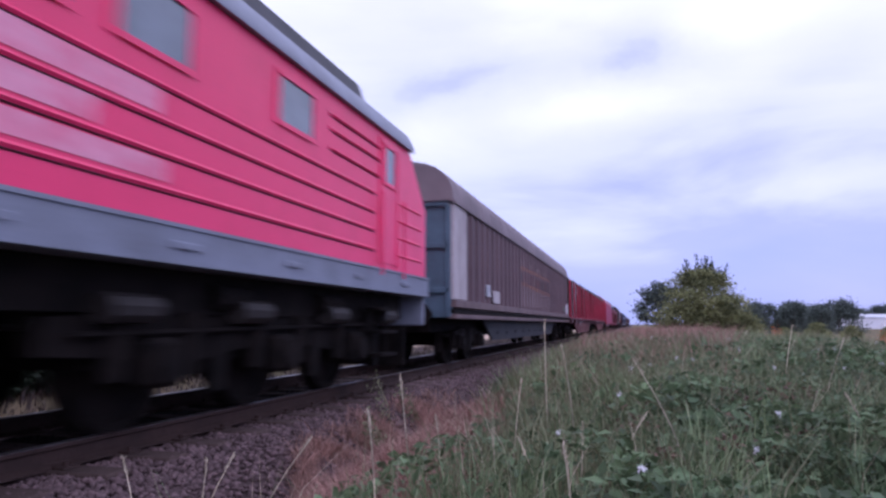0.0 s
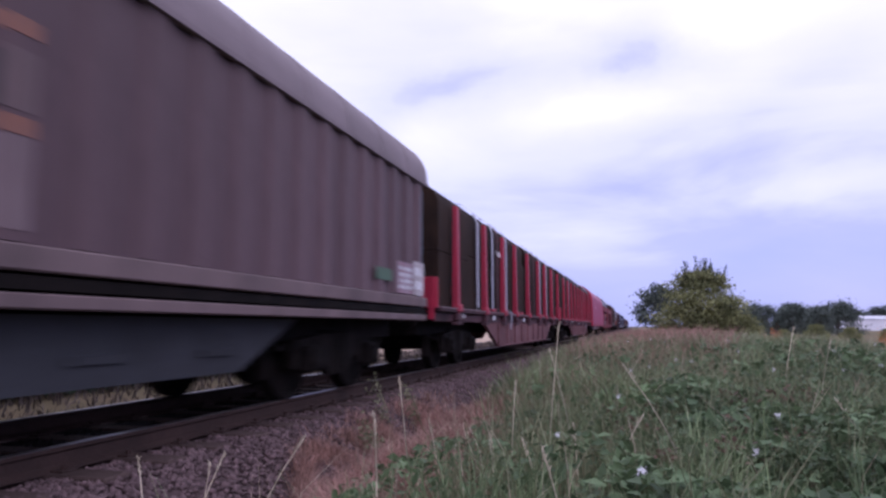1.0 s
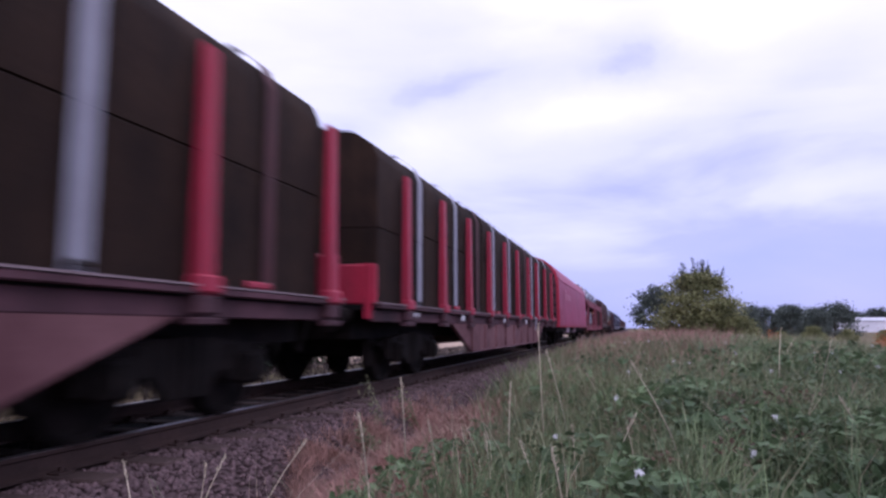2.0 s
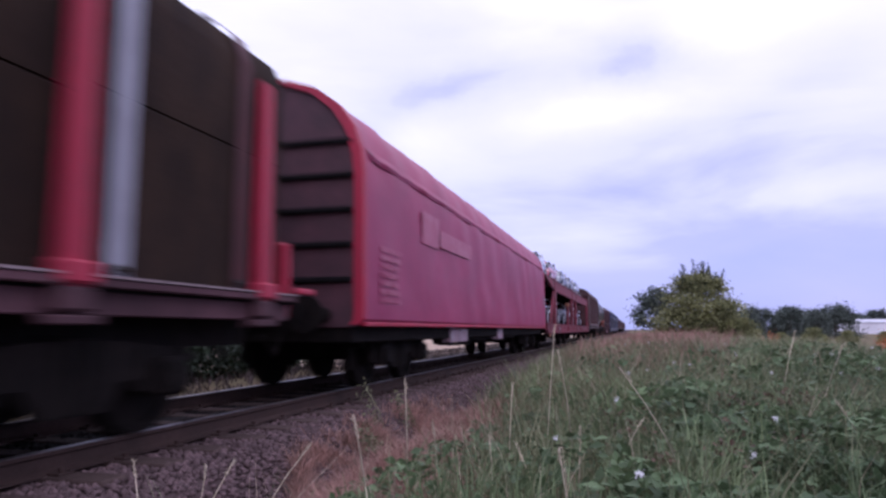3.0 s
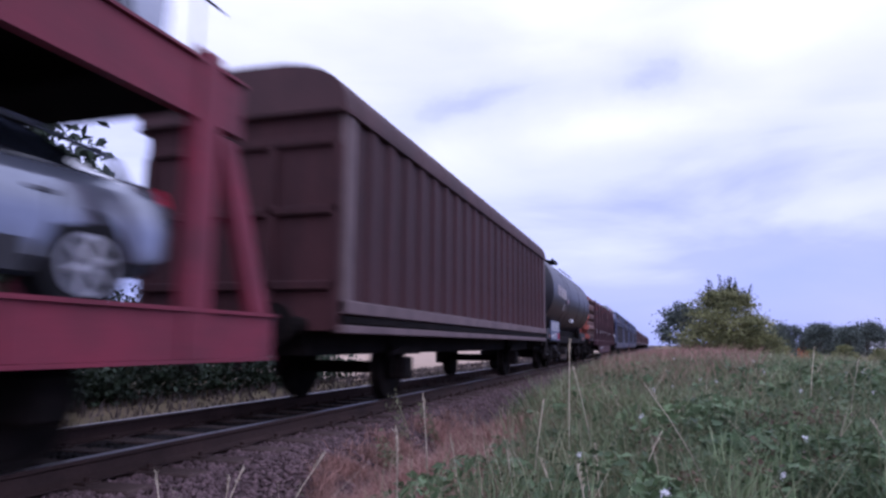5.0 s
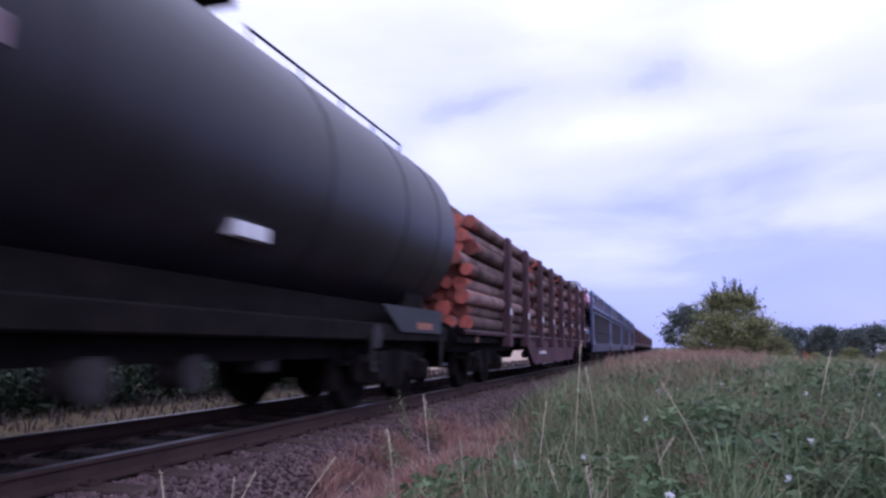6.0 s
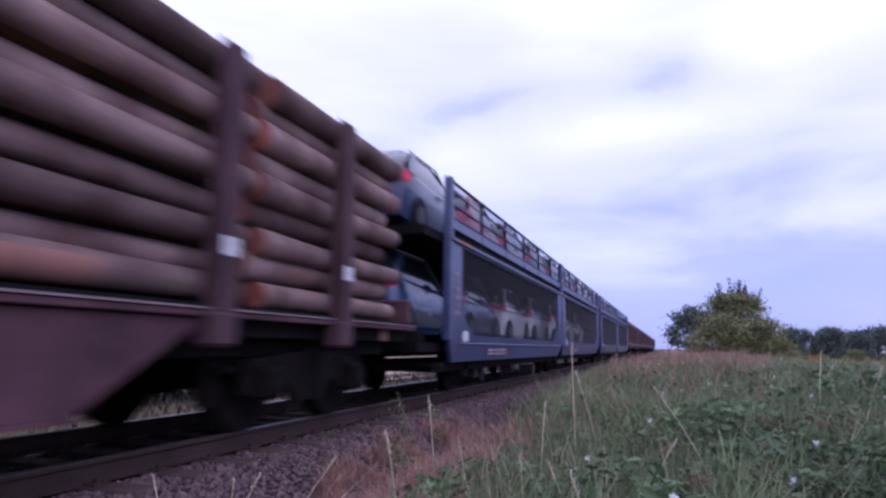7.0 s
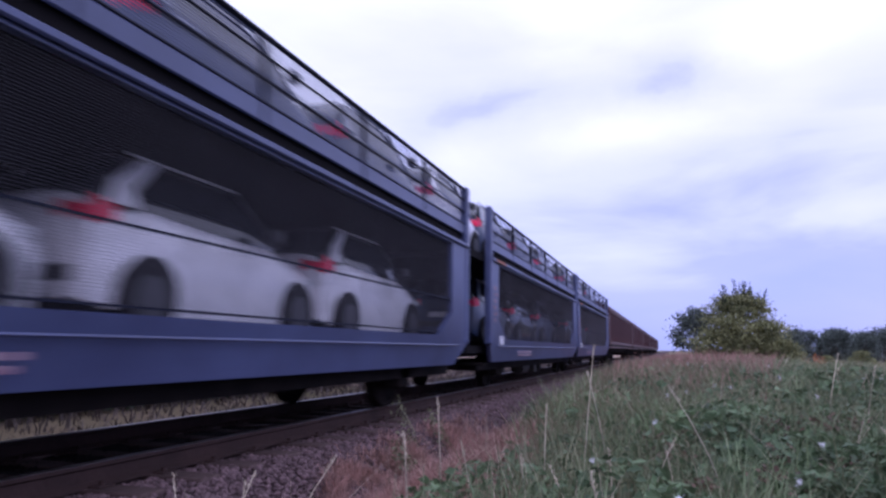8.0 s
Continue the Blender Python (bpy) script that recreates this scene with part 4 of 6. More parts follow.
# ---- the locomotive ----
def locomotive(start):
    """Six-axle diesel engine; its back cab is at y = 20.8."""
    L = 20.8
    t = thing("diesel_locomotive", start, "bright red diesel locomotive with grey frame and sooty roof", "locomotive")
    boxes("frame", GREY, t, (-1.46, 1.46, .2, L, 1.30, 1.60), bevel=.02)
    bm = bmesh.new()
    box(bm, 1.462, 1.482, .3, L - .05, 1.30, 1.335)
    box(bm, 1.462, 1.475, .3, L - .05, 1.57, 1.60)
    part("frame_edge", bm, GREY, t)
    for i in range(12):
        y = 1.2 + i * 1.66
        boxes("jacking_bracket", GREY, t, (1.462, 1.485, y, y + random.uniform(.15, .3), 1.41, 1.47), bevel=.01)
    # body with slanted cab ends
    bm = bmesh.new()
    outline = [(.25, 1.6), (.25, 2.66), (1.0, 3.44), (L - .95, 3.44), (L - .13, 2.66), (L - .13, 1.6)]
    side_plate(bm, outline, -1.44, 1.44)
    part("body", bm, RED, t)
    bm = bmesh.new()
    for z in (2.57, 2.32, 2.08, 1.83):
        prism(bm, [(1.442, z - .020), (1.454, z), (1.442, z + .020)], .9, L - 2.35)
        for s0 in (L - 1.45,):
            prism(bm, [(1.442, z - .022), (1.462, z), (1.442, z + .022)], s0, L - .4)
    for z in (3.20, 3.03, 2.81):
        prism(bm, [(1.442, z - .02), (1.462, z), (1.442, z + .02)], 17.1, 18.6)
    part("side_rib", bm, RED, t, "pressed horizontal stiffening ribs")
    # A thin dark strip just below each rib.
    bm = bmesh.new()
    for z in (2.57, 2.32, 2.08, 1.83):
        box(bm, 1.441, 1.447, .9, L - 2.35, z - .036, z - .025)
    for z in (3.20, 3.03, 2.81):
        box(bm, 1.441, 1.447, 17.1, 18.6, z - .033, z - .023)
    part("rib_line", bm, UNDER, t, "thin dark line under the ribs")
    for y0, y1, z0, z1 in ((5.0, 5.7, 2.80, 3.24), (7.6, 8.3, 2.80, 3.24), (9.7, 10.4, 2.8, 3.24), (12.75, 13.4, 2.79, 3.24), (13.85, 14.6, 2.79, 3.24), (15.95, 16.65, 2.80, 3.24), (18.82, 19.18, 2.78, 3.26)):
        w = boxes("window", RED, t, (1.442, 1.462, y0 - .05, y0, z0 - .05, z1 + .05), (1.442, 1.462, y1, y1 + .05, z0 - .05, z1 + .05), (1.442, 1.468, y0, y1, z1, z1 + .05), (1.442, 1.462, y0, y1, z0 - .05, z0))
        boxes("pane", LOCOGLASS, w, (1.443, 1.449, y0, y1, z0, z1))
    d = boxes("cab_door", RED, t, (1.442, 1.462, 18.62, 18.68, 1.66, 3.36), (1.442, 1.462, 19.28, 19.34, 1.66, 3.36), (1.442, 1.462, 18.68, 19.28, 3.30, 3.36), (1.442, 1.452, 18.68, 19.28, 1.68, 2.7))
    for y in (18.55, 19.42):
        bm = bmesh.new()
        tube(bm, (1.52, y, 1.5), (1.52, y, 2.6), .015, 6)
        part("handrail", bm, RED, d)
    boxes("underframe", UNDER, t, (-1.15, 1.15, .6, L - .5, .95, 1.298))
    for y0, y1, z0, z1 in ((10.0, 13.7, 2.12, 2.29), (10.2, 14.3, 2.36, 2.54), (12.8, 14.4, 1.88, 2.03)):
        boxes("faded_marking", PINK, t, (1.441, 1.446, y0, y1, z0, z1), label="faded whitish lettering patch")
    # roof: grey edge and dark hood
    bm = bmesh.new()
    prism(bm, [(1.50, 3.44), (1.50, 3.50), (1.40, 3.70), (-1.40, 3.70), (-1.50, 3.50), (-1.50, 3.44)], .95, L - .9)
    part("roof_edge", bm, ROOFGREY, t)
    bm = bmesh.new()
    prism(bm, [(1.38, 3.702), (1.31, 3.92), (1.05, 4.12), (.3, 4.24), (-.3, 4.24), (-1.05, 4.12), (-1.31, 3.92), (-1.38, 3.702)], 1.6, L - 2.6)
    part("roof", bm, SOOT, t)
    for y in (4, 7, 10, 13, 15.6):
        boxes("roof_hatch", SOOT, t, (-.7, .7, y, y + 1.7, 4.16, 4.34), bevel=.05)
    # back face: two windscreens on the slope
    for s in (-1, 1):
        bm = bmesh.new()
        dy, dz = -.82 / 1.13, .78 / 1.13
        p = lambda k, x: (x, L - .13 + dy * k * 1.13 + .012, 2.66 + dz * k * 1.13 + .012)
        x0, x1 = s * .12, s * 1.25
        a = [p(.12, x0), p(.12, x1), p(.85, x1), p(.85, x0)]
        loft(bm, [a, [(q[0], q[1] + .01, q[2] + .01) for q in a]])
        part("windscreen", bm, GLASS, t)
        bm = bmesh.new()
        tube(bm, (s * .95, L - .13, 1.85), (s * .95, L - .02, 1.85), .13, 12)
        part("tail_lamp", bm, LAMPCLEAR, t)
    boxes("fuel_tank", SLATE, t, (-1.25, 1.25, 7.7, 13.25, .34, 1.25), bevel=.08)
    boxes("tank_rib", SLATE, t, (1.252, 1.275, 7.8, 12.9, .55, .6), (1.252, 1.275, 7.8, 12.9, .8, .85), (1.252, 1.275, 7.8, 12.9, 1.05, 1.1))
    for yc in (4.2, 16.6):
        bm = bmesh.new()
        for s in (-1, 1):
            x0, x1 = (1.0, 1.12) if s > 0 else (-1.12, -1.0)
            side_plate(bm, [(-2.9, .62), (-2.9, .86), (-1.2, .98), (1.2, .98), (2.9, .86), (2.9, .62), (1.3, .52), (.6, .60), (-.6, .60), (-1.3, .52)], x0, x1)
            for y in (-1.85, 0, 1.85):
                box(bm, s * 1.16 - .11, s * 1.16 + .11, y - .2, y + .2, .35, .72, bevel=.04)
                tube(bm, (s * 1.1, y, .53), (s * 1.32, y, .53), .15, 10)
                for k in (-.42, .42):
                    tube(bm, (s * 1.12, y + k, .42), (s * 1.12, y + k, .92), .10, 9)
                box(bm, s * 1.1 - .04, s * 1.1 + .04, y + .75, y + .95, .25, .8)
            for y in (-1.0, 1.0):
                tube(bm, (s * 1.15, y - .2, 1.05), (s * 1.15, y + .35, 1.05), .12, 10)
            tube(bm, (s * 1.18, -2.7, .75), (s * 1.18, 2.7, .82), .025, 6)
        box(bm, -1.0, 1.0, -2.4, 2.4, .5, .9)
        b = part("bogie", bm, UNDER, t)
        b.location = (0, yc, LIFT)
        for y in (-1.85, 0, 1.85):
            for s in (-1, 1):
                shared("wheel", WHEEL[.52], b, pose(s * .75, y, .52, 0, 0, 0 if s > 0 else 180))
    brake_gear(t, .8, 7.3, 97, z=1.0)
    brake_gear(t, 13.4, 20.0, 98, z=1.0)
    for y in (14.1, 15.7, 17.5, 19.2):
        bm = bmesh.new()
        tube(bm, (1.22, y, .98), (1.22, y + .5, .98), .11, 10)
        part("sand_box", bm, GEAR, t)
    boxes("buffer_beam", GREY, t, (-1.4, 1.4, L - .12, L - .02, .85, 1.36), bevel=.02)
    bm = bmesh.new()
    for k in range(3):
        box(bm, 1.22, 1.46, 18.7, 19.3, .45 + .3 * k, .49 + .3 * k)
    box(bm, 1.28, 1.31, 18.7, 18.74, .45, 1.3)
    box(bm, 1.28, 1.31, 19.26, 19.3, .45, 1.3)
    part("cab_steps", bm, UNDER, t)
    bm = bmesh.new()
    box(bm, -1.2, 1.2, L - .5, L - .42, .25, .85)
    part("rail_guard", bm, UNDER, t)
    buffers(t, L - .02, 1)
    return t


# ---- sliding wall wagon ----
def sliding_wall_wagon(start, L, wall, roof, label, z_wall=3.22, z_top=4.0, marks=True):
    t = thing("sliding_wall_wagon", start, label, "freight wagon")
    # end walls
    for y0, y1 in ((.12, .22), (L - .22, L - .12)):
        bm = bmesh.new()
        prism(bm, [(1.34, 1.0), (1.34, z_wall), *arch(1.34, z_wall, z_top - .04)[1:-1], (-1.34, z_wall), (-1.34, 1.0)], y0, y1)
        e = part("end_wall", bm, BLUEGREY if marks else wall, t)
        bm = bmesh.new()
        yy = (y0 - .07, y0) if y0 < 1 else (y1, y1 + .07)
        for z in (1.5, 2.35, 3.15):
            box(bm, -1.3, 1.3, *yy, z - .05, z + .05, bevel=.01)
        for x in (-1.28, -.45, .45, 1.28):
            box(bm, x - .05, x + .05, *yy, 1.0, 3.1, bevel=.01)
        part("end_rib", bm, BLUEGREY if marks else wall, e)
    # roof shell
    bm = bmesh.new()
    prism(bm, [(x * 1.41, z) for x, z in arch(1, z_wall - .02, z_top)] , 0, L)
    part("roof", bm, roof, t)
    bm = bmesh.new()
    for i in range(int(L / 1.1)):
        prism(bm, [(x * 1.413, z + .005) for x, z in arch(1, z_wall - .02, z_top)], .4 + i * 1.1, .43 + i * 1.1)
    for s in (-1, 1):
        box(bm, s * 1.40 - .03, s * 1.40 + .03, 0, L, z_wall - .07, z_wall - .02)
    part("roof_seam", bm, roof, t)
    # sides
    wall_panels(t, "wall_panel", wall, 1.36, 1.15 if marks else .35, L - .3, 1.34, z_wall - .08, .56 if marks else .62)
    boxes("far_side", wall, t, (-1.40, -1.34, .2, L - .2, 1.0, z_wall - .03))
    if marks:
        boxes("corner_panel", PALE, t, (1.30, 1.39, .10, 1.13, 1.34, z_wall - .06), label="bleached whitish corner panel", bevel=.01)
    else:
        boxes("corner_post", BROWNLIGHT, t, (1.30, 1.40, .10, .32, 1.2, z_wall - .06))
        boxes("corner_post", BROWNLIGHT, t, (1.30, 1.40, L - .3, L - .1, 1.2, z_wall - .06))
    boxes("sill", BROWNLIGHT, t, (1.30, 1.43, .1, L - .1, 1.18, 1.33), bevel=.012)
    boxes("guide_rail", UNDER, t, (1.28, 1.40, .1, L - .1, 1.08, 1.16))
    boxes("sole_bar", BROWNLIGHT, t, (1.25, 1.42, .1, L - .1, .97, 1.06), (-1.42, -1.25, .1, L - .1, .97, 1.3), bevel=.01)
    boxes("floor", DARKIN, t, (-1.25, 1.25, .2, L - .2, 1.0, 1.12))
    boxes("underframe", UNDER, t, (-.85, .85, .3, L - .3, .72, .995))
    buffers(t, .1, -1)
    buffers(t, L - .1, 1)
    return t


def first_wagon(start, L):
    t = sliding_wall_wagon(start, L, BROWN, ROOFBROWN, "long weathered brown sliding wall wagon with curved roof")
    bm = bmesh.new()
    for x0, x1 in ((1.06, 1.12), (-1.12, -1.06)):
        side_plate(bm, [(3.9, .95), (L - 3.9, .95), (L - 5.0, .46), (5.0, .46)], x0, x1)
    part("side_girder", bm, SLATE, t)
    for i in range(9):
        y = 5.5 + i * 1.4
        boxes("girder_rib", SLATE, t, (1.122, 1.15, y, y + .5, .62, .68))
    for y in (2.6, L - 2.6):
        bogie(t, y)
    boxes("label_plate", WHITE, t, (1.407, 1.415, 2.90, 3.32, 1.50, 1.76), label="small white label")
    bars(t, TANKBLUE, 1.410, 2.95, 1.53, .32, .20, 4, 6)
    boxes("faded_patch", PALE, t, (1.408, 1.412, 3.62, 4.5, 1.37, 1.66))
    # painted panel with an orange band, its words worn away
    n = round((L - .3 - 1.15) / .56)
    w = (L - 1.45) / n
    r = random.Random(5)
    for i in range(12, 24):
        y = 1.15 + i * w
        for x, y0, y1 in ((1.364, y, y + w * .57), (1.407, y + w * .665, y + w * .915)):
            k = (i - 12) / 11
            boxes("painted_field", WORNPAINT, t, (x - .01, x + .004, y0, y1, 1.40, 2.02 - .1 * k), label="pale worn paint field")
            boxes("orange_band", ORANGE, t, (x - .01, x + .005, y0, y1, 2.03 - .1 * k, 2.13 - .1 * k), label="orange painted band")
            boxes("orange_band", ORANGE, t, (x - .01, x + .005, y0, y1, 2.50, 2.60), label="orange painted band")
            if r.random() < .8:
                d = r.uniform(.05, .14)
                boxes("worn_lettering", (DUSTRED, BROWNLIGHT, SLATE)[r.randrange(3)], t, (x - .01, x + .0045, y0, y1, 2.14 - .1 * k + d * .3, 2.49 - d), label="worn dark lettering")
            if i % 3 == 0:
                boxes("painted_field", WORNPAINT, t, (x - .01, x + .004, y0, y1, 2.61, 2.80), label="pale worn paint field")
    bars(t, WHITE, 1.408, 20.9, 1.40, .55, .36, 4, 3, plate=PLATE)
    bars(t, WHITE, 1.408, 21.62, 1.40, .38, .42, 2, 4, plate=PALE)
    boxes("green_patch", surface("green_paint", (0.06, .13, .07), .6), t, (1.408, 1.412, 20.0, 20.6, 1.5, 1.66))
    return t


# ---- stake wagons with dark sawn timber ----
def stake_wagon(start, L, stakes, straps, loads, belly, dark_straps=()):
    t = thing("stake_wagon", start, "red bogie stake wagon with dusty fish-belly side girder", "freight wagon")
    boxes("floor", DARKIN, t, (-1.30, 1.30, .1, L - .1, 1.12, 1.2))
    boxes("underframe", UNDER, t, (-.85, .85, .3, L - .3, .72, 1.115))
    # The sole bar's darker red holds the shade of the floor above it.
    boxes("sole_bar", LOGRED, t, (1.20, 1.27, .1, L - .1, .96, 1.20), (-1.27, -1.20, .1, L - .1, .96, 1.20), bevel=.01)
    boxes("floor_rim", LOGRED, t, (1.27, 1.375, .1, L - .1, 1.14, 1.20), (-1.375, -1.27, .1, L - .1, 1.14, 1.20), bevel=.01)
    boxes("floor_edge", WORNPAINT, t, (1.30, 1.385, .1, L - .1, 1.205, 1.222))
    a, b = belly
    bm = bmesh.new()
    for x0, x1 in ((1.22, 1.30), (-1.30, -1.22)):
        side_plate(bm, [(a, .96), (b, .96), (b - 1.6, .40), (a + 1.6, .40)], x0, x1)
    for y in np.arange(a + 1.6, b - 1.6, .01 + (b - a - 3.2) / 8):
        box(bm, 1.302, 1.34, y - .03, y + .03, .42, .95)
    box(bm, 1.20, 1.36, a + 1.6, b - 1.6, .37, .40)
    part("side_girder", bm, DUSTRED, t)
    for y in (2.55, L - 2.55):
        bogie(t, y)
    st = bmesh.new()
    prism(st, [(1.25, 1.0), (1.37, 1.0), (1.37, 1.24), (1.345, 3.22), (1.27, 3.22), (1.25, 1.24)], -.085, .085)
    box(st, 1.26, 1.41, -.15, .15, 1.15, 1.30, bevel=.02)
    near = finish("stake", st, STAKERED)
    # Pocket below the stake, its shade put into the darker colour.
    st = bmesh.new()
    box(st, 1.275, 1.395, -.14, .14, .98, 1.135, bevel=.02)
    box(st, 1.275, 1.39, -.20, .20, .90, .96, bevel=.01)
    pocket = finish("stake_pocket", st, LOGRED)
    for y in stakes:
        for turn in (0, 180):
            shared("stake_pocket", pocket, shared("stake", near, t, pose(0, y, 0, 0, 0, turn)))
    for y in stakes[1::2]:
        boxes("rope_hook", STAKERED, t, (1.36, 1.40, y + .55, y + .95, 1.225, 1.29), label="red lashing ring on the floor edge", bevel=.015)
    for y, way in ((.1, 1), (L - .1, -1)):
        bm = bmesh.new()
        box(bm, -1.30, 1.30, min(y, y + way * .08), max(y, y + way * .08), 1.2, 1.75, bevel=.02)
        for x in (-1.2, -.4, .4, 1.2):
            box(bm, x - .05, x + .05, min(y - way * .05, y), max(y - way * .05, y), 1.0, 1.75)
        part("headboard", bm, STAKERED, t)
    bars(t, WHITE, 1.365, 1.4, 1.02, .5, .12, 1, 8)
    for k in (4.6, 9.2, 13.0):
        boxes("label_plate", WHITE, t, (1.386, 1.392, k, k + .22, 1.02, 1.12))
    buffers(t, .1, -1)
    buffers(t, L - .1, 1)
    for y0, y1, top in loads:
        timber_pack(start + y0, y1 - y0, top)
    for y in straps:
        strap(start + y, next((q for p0, p1, q in loads if p0 <= y <= p1), 3.5), low=y in (7.05, 15.35))
    for y in dark_straps:
        strap(start + y, next((q for p0, p1, q in loads if p0 <= y <= p1), 3.5), DARKSTRAP, "dark maroon webbing lashing strap over the timber")
    return t


def timber_pack(start, L, top):
    """A load of dark boards stacked in courses, crowned at the top."""
    t = thing("timber_pack", start, "dark brown stacked sawn timber load", "timber load", height=1.2, group="timber loads on the stake wagons")
    H = top - 1.2
    n = max(1, round(L / 2.3))
    for k in range(n):
        a, b = L * k / n, L * (k + 1) / n - .012
        j = random.uniform(-.03, .015)
        mid = H * random.uniform(.44, .52)
        bm = bmesh.new()
        box(bm, -1.22, 1.22 + j, a, b, .004, mid - .006, bevel=.02)
        part("timber_block", bm, LOAD, t)
        w = 1.22 + j
        crown = random.uniform(-.05, .05)
        bm = bmesh.new()
        prism(bm, [(-1.2, mid), (w, mid), (w, H * .84), (w - .10, H * .93), (w - .38, H + crown), (.3, H + .09 + crown), (-.5, H + .08), (-1.0, H * .93), (-1.2, H * .84)], a, b)
        part("timber_block", bm, LOAD, t)


def paper_label(start):
    """A white delivery note stapled to a timber load."""
    t = thing("delivery_note", start, "white paper delivery note stapled to dark timber", "label")
    bm = bmesh.new()
    box(bm, 1.262, 1.268, -.26, .26, 2.68, 2.80)
    part("sheet", bm, WHITE, t)


def strap(start, top, material=STRAP, label="wide grey webbing lashing strap over the timber", low=False):
    """A lashing belt that runs over a load."""
    t = thing("lashing_strap", start, label, "strap", group="lashing straps")
    H = top - 1.2
    pts = [(1.37, .80), (1.395, 1.0), (1.395, 1.24), (1.262, 1.3), (1.262, 1.2 + H * .84), (1.16, 1.2 + H * .94), (.88, top + .07), (.3, top + .16), (-.5, top + .15), (-1.02, 1.2 + H * .95), (-1.24, 1.2 + H * .84), (-1.245, 1.25), (-1.25, 1.205)]
    if not low:
        pts = [(1.262, 1.205)] + pts[3:]
    bm = bmesh.new()
    a = [bm.verts.new((x, -.09, z)) for x, z in pts]
    b = [bm.verts.new((x + (.012 if x > 0 else -.012), .09, z)) for x, z in pts]
    for i in range(len(pts) - 1):
        bm.faces.new((a[i], a[i + 1], b[i + 1], b[i]))
    bmesh.ops.solidify(bm, geom=list(bm.faces), thickness=.008)
    belt = part("belt", bm, material, t)
    bm = bmesh.new()
    box(bm, 1.268, 1.290, -.06, .06, 1.24, 1.31, bevel=.008)
    tube(bm, (1.288, -.07, 1.28), (1.288, .07, 1.28), .012, 6)
    part("ratchet", bm, GEAR, belt, "dark steel tensioner")


# ---- tarpaulin wagon ----
def tarp_wagon(start, L):
    t = thing("tarpaulin_wagon", start, "long bogie wagon under a crimson sliding tarpaulin hood", "freight wagon")
    ring = [(1.36, .93), (1.42, 1.0), (1.425, 1.2), (1.42, 1.4), (1.42, 1.6), (1.415, 1.8), (1.412, 2.05), (1.41, 2.3), (1.405, 2.6), (1.40, 2.9), (1.37, 3.16), (1.27, 3.48), (1.04, 3.80), (.7, 4.05), (.3, 4.18), (0, 4.21)]
    ring = ring + [(-x, z) for x, z in reversed(ring[:-1])]
    bm = bmesh.new()
    rows = []
    n = 220
    for i in range(n + 1):
        y = .12 + (L - .24) * i / n
        row = []
        for k, (x, z) in enumerate(ring):
            rel = abs(2 * k / (len(ring) - 1) - 1)
            sag = .010 * math.sin(y * 3.1 + z * 2.3 + math.sin(y * .9) * 2) + .016 * noise.noise((y * .7, z * 4.5, 7.0)) + .014 * noise.noise((y * 1.4, z * 1.1, 3.0))
            crease = .035 * max(0, noise.noise((y * .9 + z * .8, z * 1.6, 9.0))) * (1.0 if .15 < rel < .8 else .4)
            hoop = .022 * abs(math.sin(math.pi * y / 1.32)) if z > 3.0 else 0
            f = 1 + (sag - crease) / max(.6, abs(x) + .3)
            row.append((x * f, y, z - hoop + (sag * .5 if z > 3 else 0)))
        rows.append(row)
    loft(bm, rows, close=False)
    hood = part("tarpaulin", bm, TARP, t)
    bm = bmesh.new()
    crease = []
    for i in range(121):
        y = .3 + (L - .6) * i / 120
        w = .03 * noise.noise((y * 2.3, 1.0, 4.0)) + .02 * noise.noise((y * 7.0, 2.0, 4.0))
        out = .022 + .03 * max(0, noise.noise((y * 1.7, 5.0, 1.0)))
        crease.append([(1.345, y, 3.25 + w), (1.375 + out, y, 3.15 + w), (1.37 + out, y, 3.12 + w), (1.385, y, 3.09 + w)])
    loft(bm, crease, close=False)
    part("shoulder_fold", bm, TARP, hood, "long ragged crease along the shoulder")
    bm = bmesh.new()
    box(bm, 1.36, 1.43, .1, L - .1, .91, .965, bevel=.01)
    part("hem", bm, STAKERED, hood, "brighter red hem")
    for y0, y1, lip in ((.02, .12, -.05), (L - .12, L - .02, 0)):
        bm = bmesh.new()
        prism(bm, [(x * .97, z - .03) for x, z in ring], y0 + .03, y1 - .03)
        e = part("end_wall", bm, surface("dull_maroon", (.075, .026, .036), .7, second=(.04, .016, .022)), t)
        bm = bmesh.new()
        for z in (1.5, 1.95, 2.4, 2.85, 3.3):
            box(bm, -1.25, 1.25, y0 - .03, y1, z - .04, z + .04, bevel=.02)
        part("end_rib", bm, DARKIN, e)
        bm = bmesh.new()
        outer = [bm.verts.new((x, y, z)) for y in (y0 - .02, y1 + .02) for x, z in ring]
        inner = [bm.verts.new((x * .91, y, z - .07 if z > 1 else z)) for y in (y0 - .02, y1 + .02) for x, z in ring]
        m = len(ring)
        for i in range(m - 1):
            bm.faces.new((outer[i], outer[i + 1], outer[m + i + 1], outer[m + i]))
            bm.faces.new((inner[i], inner[m + i], inner[m + i + 1], inner[i + 1]))
            bm.faces.new((outer[i], inner[i], inner[i + 1], outer[i + 1]))
            bm.faces.new((outer[m + i], outer[m + i + 1], inner[m + i + 1], inner[m + i]))
        part("end_hoop", bm, STAKERED, e, "bright red end hoop")
    boxes("frame", UNDER, t, (-1.25, 1.25, .1, L - .1, .70, .95), bevel=.02)
    bm = bmesh.new()
    for x0, x1 in ((1.0, 1.08), (-1.08, -1.0)):
        side_plate(bm, [(4.4, .78), (L - 4.4, .78), (L - 5.2, .62), (5.2, .62)], x0, x1)
